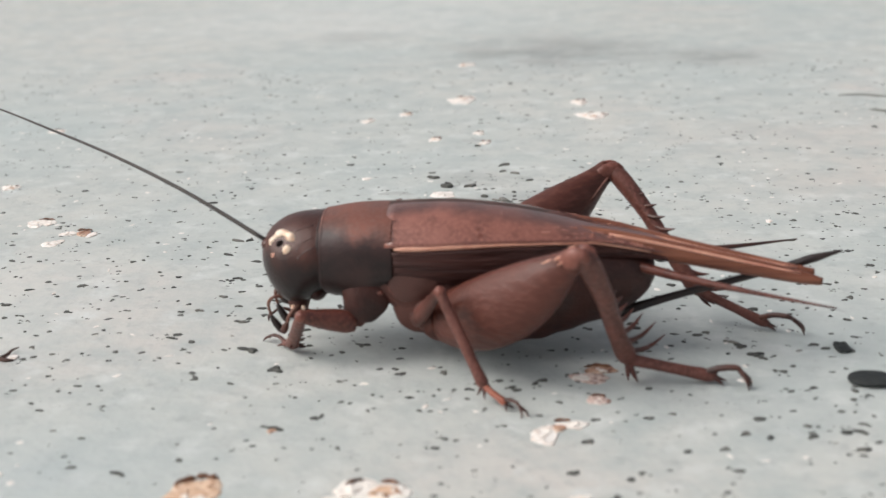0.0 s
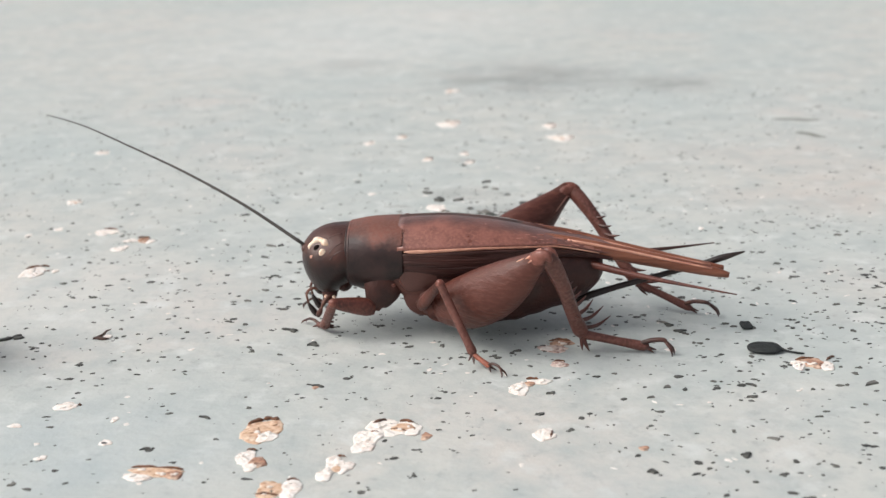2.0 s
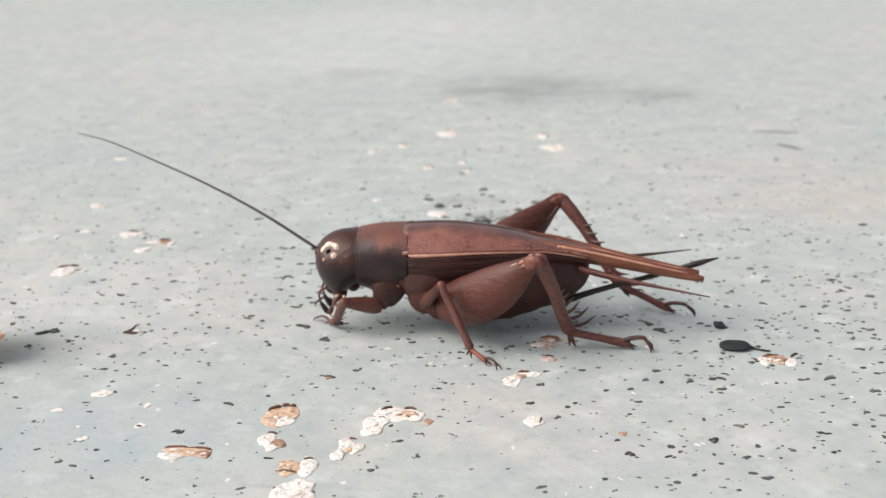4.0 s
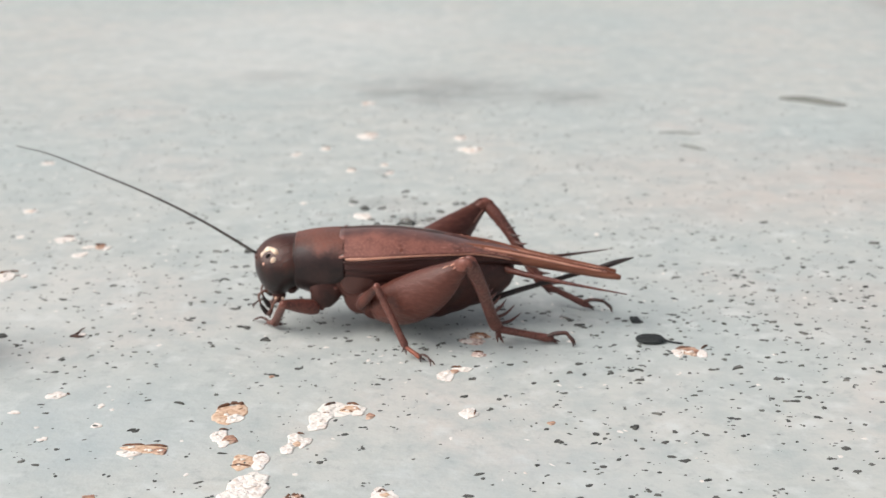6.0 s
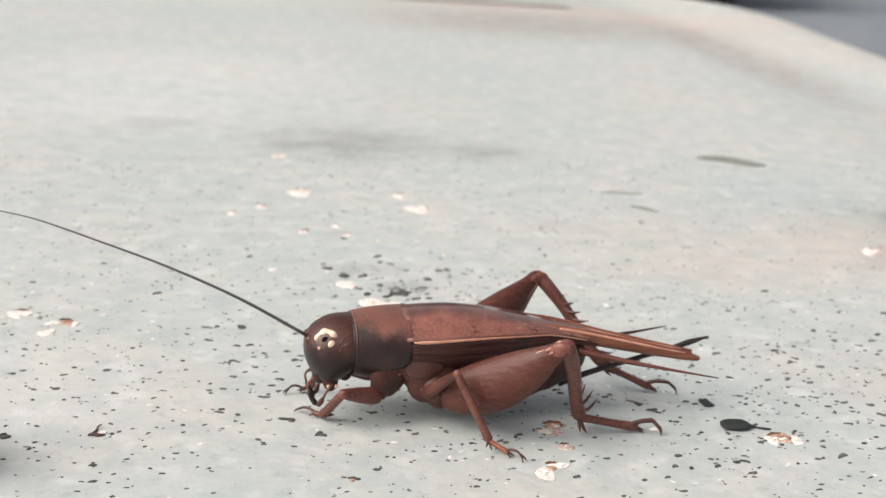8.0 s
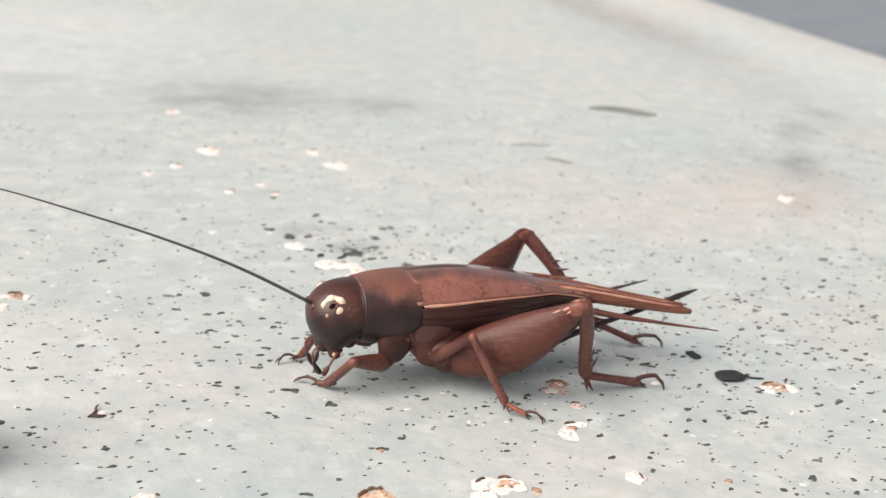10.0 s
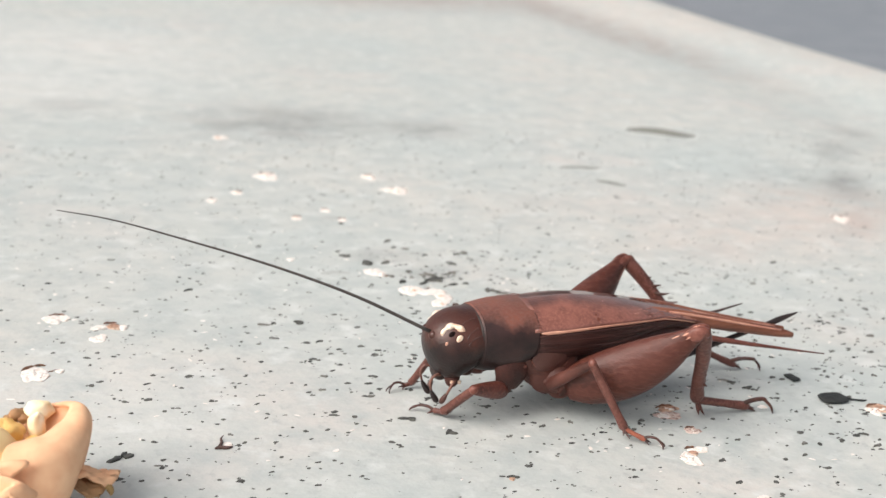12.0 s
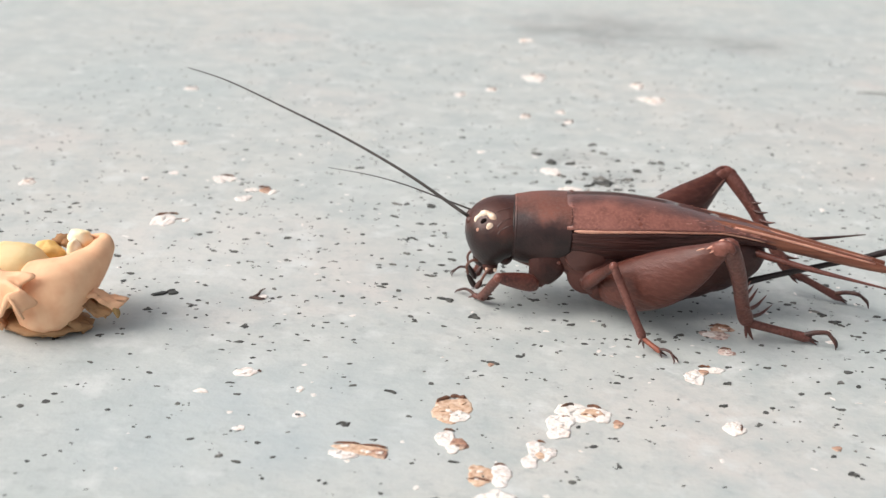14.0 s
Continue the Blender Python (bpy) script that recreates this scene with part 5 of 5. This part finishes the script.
for x, y in [
    (7.8, -0.0), (7.2, -5.8), (9.7, -5.5), (9.7, -7.0), (9.2, -8.1), (10.2, -9.0), (9.8, -10.9), (1.3, -13.7), (1.7, -15.7), (-0.5, -15.8),
    (14.9, 8.0), (18.2, 10.0), (20.1, 9.7), (21.2, 8.4), (20.5, 5.9), (22.5, 11.1), (23.2, 15.1), (26.0, 12.9), (25.5, 9.0), (24.0, 5.9),
    (28.3, 14.7), (26.8, 10.0), (27.1, 12.2), (29.7, 12.4), (28.4, 5.7), (28.3, 3.7), (30.0, 4.0), (26.8, 0.9), (24.2, 2.4), (23.1, 0.9),
    (25.4, -1.7), (29.8, 0.1), (30.9, 2.9), (39.7, 18.2), (32.6, 21.9), (31.8, 26.3), (27.7, 20.6), (25.1, 22.6), (31.4, 20.9), (14.7, -3.0),
    (14.7, -1.7), (15.9, -6.9), (14.1, -8.3), (11.9, -8.8), (21.4, -5.2), (23.5, -4.2), (25.0, -10.2), (23.6, -12.9),
]:
    grain(x, y, rng.uniform(0.26, 0.42) * (0.75 if y < 0 else 1.0))
for x, y in [
    (29.0, -6.4), (28.7, -10.6), (28.6, -12.6), (18.0, -13.9), (-25.0, 54.2), (-24.1, 53.1), (-22.5, 45.1), (-21.3, 41.6), (-14.8, 51.7), (-30.0, 39.2),
    (-26.2, 35.5), (-23.1, 35.5), (-28.6, 32.9), (-26.8, 32.4), (-24.6, 32.5), (-19.1, 26.4), (-13.7, 34.9), (-20.7, 23.8), (-18.9, 22.6), (-15.9, 21.6),
    (-24.6, 19.4), (-24.7, 23.7), (-19.6, 13.9), (-17.5, 13.9), (-14.4, 15.8), (-14.4, 17.3), (-12.2, 19.6), (-9.6, 21.8), (-9.8, 20.7), (-12.4, 12.6),
    (-15.7, 10.1), (-9.5, 37.9), (-7.4, 44.2), (-7.7, 35.7), (-9.8, 25.7), (-9.2, 28.2),
]:
    grain(x, y, rng.uniform(0.26, 0.42) * (0.75 if y < 0 else 1.0))


for x, y, w in [(2.2, 32.4, 1.1), (2.9, 31.8, 0.8), (3.2, 31.3, 1.0), (-1.2, 37.3, 0.5), (-0.4, 36.6, 0.45), (-2.2, 37.0, 0.4), (-1.6, 38.2, 0.5), (0.1, 37.4, 0.4), (0.6, 36.9, 0.5), (-0.8, 38.8, 0.4)]:
    grain(x, y, w)
for x, y, w in [(-1.84, 48.3, 1.0), (-1.9, 46.3, 0.6), (-4.3, 41.7, 1.0), (-5.2, 37.8, 0.9), (-7.7, 35.7, 0.5), (-4.6, 36.2, 0.9), (-3.0, 38.7, 0.9), (-2.15, 37.6, 0.8), (-1.6, 37.6, 1.1), (-1.5, 35.9, 1.3), (-1.2, 36.5, 0.9), (1.9, 40.2, 0.7), (1.7, 40.8, 0.6), (0.8, 37.7, 1.0), (-0.5, 34.5, 0.8), (-1.2, 34.3, 0.5), (-3.0, 35.3, 0.8),
                (-7.4, 44.4, 0.9), (-7.6, 45.9, 0.5), (-3.1, 40.9, 0.4), (0.9, 34.6, 0.7), (-6.0, 41.7, 1.5), (-1.0, 45.6, 0.8), (0.2, 43.4, 0.6), (3.4, 43.1, 0.8), (4.3, 43.3, 0.9), (-15.5, 12.2, 0.6), (-18.6, 14.1, 0.6), (-19.0, 9.7, 0.5), (-16.3, 4.2, 0.4)]:
    grain(x, y, w)
for _ in range(10):
    grain(-0.8 + rng.gauss(0, 1.5), 37.0 + rng.gauss(0, 1.2), rng.uniform(0.3, 0.6))


def build_grit():
    """Thousands of raised dark specks in the paint."""
    r = random.Random(11)
    verts, faces = [], []

    def speck(x, y, w, d, h, a):
        n = 6
        base = len(verts)
        for k, z in ((1.0, 0.0), (0.72, h)):
            for i in range(n):
                t = 2 * math.pi * i / n
                f = k * r.uniform(0.55, 1.35)
                px, py = w * f * math.cos(t), d * f * math.sin(t)
                verts.append(((x + px * math.cos(a) - py * math.sin(a)) * MM, (y + px * math.sin(a) + py * math.cos(a)) * MM, z * MM))
        for i in range(n):
            j = (i + 1) % n
            faces.append((base + i, base + j, base + n + j, base + n + i))
        faces.append(tuple(base + n + i for i in range(n)))

    placed = 0
    while placed < 6400:
        x, y = r.uniform(-60, 80), r.uniform(-26, 95)
        dense = 0.25 + 0.75 * (0.5 + 0.8 * noise.noise(Vector((x * 0.09, y * 0.09, 4.0)))) * (1.0 if y < 26 else 0.62 if y < 45 else 0.34)
        if r.random() > dense:
            continue
        if (x < 4 and y < -3 or x < -13 and y < 40) and r.random() < 0.38:
            continue
        s = min(0.14, 0.056 * math.exp(r.gauss(0.1, 0.5)))
        if y < 25:
            s *= 1.12 if y < 8 and x < 4 else 1.25
        if (y < 1 and r.random() < (0.4 if x < 4 else 0.2)) or (y > 45 and r.random() < 0.4):
            continue
        a = r.uniform(-0.6, 0.6)
        speck(x, y, s * r.uniform(1.0, 2.3), s * r.uniform(0.8, 1.6), s * 0.35, a)
        if r.random() < 0.3:
            speck(x + r.uniform(-0.4, 0.4), y + r.uniform(-0.3, 0.3), s * 0.8, s * 0.7, s * 0.3, a)
        placed += 1
    me = bpy.data.meshes.new("grit_specks")
    me.from_pydata(verts, [], faces)
    me.materials.append(M_FINE)
    tagged(new("grit_specks", me), "fine dark specks of grit scattered over the paint", "grit", kind="stuff")


build_grit()


def build_flecks():
    """Hundreds of tiny pale flecks where single grains of paint have gone."""
    r = random.Random(23)
    verts, faces = [], []
    for _ in range(260):
        x, y = r.uniform(-48, 50), r.uniform(-20, 80)
        w, d, a = r.uniform(0.08, 0.30), r.uniform(0.06, 0.22), r.uniform(0, 3.1)
        base = len(verts)
        for k, z in ((1.0, 0.0), (0.7, 0.03)):
            for i in range(7):
                t = 2 * math.pi * i / 7
                f = k * r.uniform(0.6, 1.3)
                px, py = w * f * math.cos(t), d * f * math.sin(t)
                verts.append(((x + px * math.cos(a) - py * math.sin(a)) * MM, (y + px * math.sin(a) + py * math.cos(a)) * MM, z * MM))
        for i in range(7):
            j = (i + 1) % 7
            faces.append((base + i, base + j, base + 7 + j, base + 7 + i))
        faces.append(tuple(base + 7 + i for i in range(7)))
    me = bpy.data.meshes.new("paint_flecks")
    me.from_pydata(verts, [], faces)
    me.materials.append(M_FLECK)
    tagged(new("paint_flecks", me), "tiny pale flecks of primer scattered over the paint", "paint flecks", kind="stuff")


build_flecks()


# ======== the small bug that hops through ========
def build_bug():
    root = empty_at("small_bug", 25, -50, 0)
    tagged(root, "small brown striped winged bug hopping past", "bug")
    bm = loft(bmesh.new(), [(-3.3, 0, 1.6, 0.12, 0.12), (-2.6, 0, 1.7, 0.65, 0.5), (-1.2, 0, 1.9, 1.0, 0.8), (0.2, 0, 2.05, 0.95, 0.85), (0.9, 0, 2.1, 0.6, 0.6)], 16, 2.0, 4, (0.9, 0.02))
    part("abdomen", bm, M_FLY, root, "pointed striped abdomen")
    part("thorax", blob(bmesh.new(), (1.5, 0, 2.2), (1.0, 0.8, 0.8)), M_FLY, root)
    part("head", blob(bmesh.new(), (2.7, 0, 2.1), (0.5, 0.6, 0.55)), M_BLACK, root)
    for s in (-1, 1):
        grid = [[(1.2 - 4.2 * v, s * (0.35 + (0.75 + 0.55 * math.sin(math.pi * v)) * u), 2.75 - 0.55 * v - 0.5 * u * u) for u in np.linspace(0, 1, 5)] for v in np.linspace(0, 1, 9)]
        part("wing", sheet(bmesh.new(), grid, 0.06 * s), M_FLY, root, "folded brown wing")
        for x0, x1, y1, x2, y2 in ((1.8, 2.6, 2.2, 3.6, 3.3), (1.3, 0.8, 2.4, 0.4, 3.9), (0.7, -0.9, 2.6, -3.2, 4.4)):
            bm = tube(bmesh.new(), [(x0, 0.5 * s, 1.8, 0.11), (x1, y1 * s, 2.4, 0.10), (x2, y2 * s, 0.25, 0.07), (x2 + (0.7 if x2 > 0 else -0.7), (y2 + 0.2) * s, 0.06, 0.06)], 7, 4)
            part("leg", bm, M_BLACK, root, "thin dark jointed leg")
        part("antenna", tube(bmesh.new(), [(3.0, 0.25 * s, 2.3, 0.06), (3.7, 0.8 * s, 2.7, 0.05), (4.2, 1.3 * s, 2.6, 0.03)], 6, 4), M_BLACK, root)
    root.scale = (0.66, 0.66, 0.66)
    return root


small_bug = build_bug()


# ======== what moves ========
def motions():
    def bug(x, y, z, rx, ry, rz):
        return pose(x * MM, y * MM, z * MM, rx, ry, rz)
    walk(small_bug, [
        (0.0, bug(25, -50, 0, 0, 0, 100)), (1.4, bug(25, -50, 0, 0, 0, 100)), (1.5, bug(9.3, -34.0, 9.85, 0, -8, 108)),
        (1.6, bug(14.9, -3.7, 2.1, 0, -46, 108)), (1.7, bug(23.0, 6.5, 2.5, 10, -20, 60)), (1.8, bug(36, 6, 8, 0, -5, 0)),
        (2.0, bug(62, -25, 6, 0, 0, -80)), (2.3, bug(66, -62, 0, 0, 0, -100)), (14.0, bug(66, -62, 0, 0, 0, -100)),
    ])

    def whip(base, rx, ry, rz):
        return pose(base[0] * MM, base[1] * MM, base[2] * MM, rx, ry, rz)
    walk(antenna_near, [(0.0, whip(ANT_NEAR, 0, -1.4, 0)), (0.6, whip(ANT_NEAR, 0, -0.9, 0)), (1.0, whip(ANT_NEAR, 0, 0.2, 0)), (1.6, whip(ANT_NEAR, 0, -0.4, 0)), (1.7, whip(ANT_NEAR, 0, 1.8, 0)), (2.0, whip(ANT_NEAR, 0, 2.0, 0)), (2.5, whip(ANT_NEAR, 0, 1.8, 0)), (5.0, whip(ANT_NEAR, 0, 0, 0)), (8.0, whip(ANT_NEAR, 0, -0.2, 0)),
                        (10.5, whip(ANT_NEAR, 0, -0.7, 0)), (11.5, whip(ANT_NEAR, 0, -0.8, 0)), (12.5, whip(ANT_NEAR, 0, 0, 0)), (13.4, whip(ANT_NEAR, 0, 0.3, 0)), (14.0, whip(ANT_NEAR, 0, 1.0, 0))])

    def aim(x, y, z):
        q = Vector((-1, 0, 0)).rotation_difference(Vector((x, y, z)))
        return Matrix.Translation(Vector(ANT_FAR) * MM) @ q.to_matrix().to_4x4()
    walk(antenna_far, [(0.0, aim(0.05, 0.96, -0.26)), (5.0, aim(0.05, 0.96, -0.26)), (7.0, aim(0.3, 0.92, -0.26)), (8.2, aim(0.5, 0.83, -0.25)), (10.3, aim(0.68, 0.70, -0.22)), (12.05, aim(0.66, 0.72, -0.16)),
                       (12.28, aim(0.15, 0.85, 0.35)), (12.5, aim(-0.33, 0.94, 0.03)), (12.66, aim(-0.6, 0.70, 0.33)), (12.8, aim(-0.78, 0.56, 0.30)), (13.2, aim(-0.82, 0.54, 0.24)), (13.6, aim(-0.86, 0.50, 0.12)), (14.0, aim(-0.87, 0.48, 0.07))])


motions()
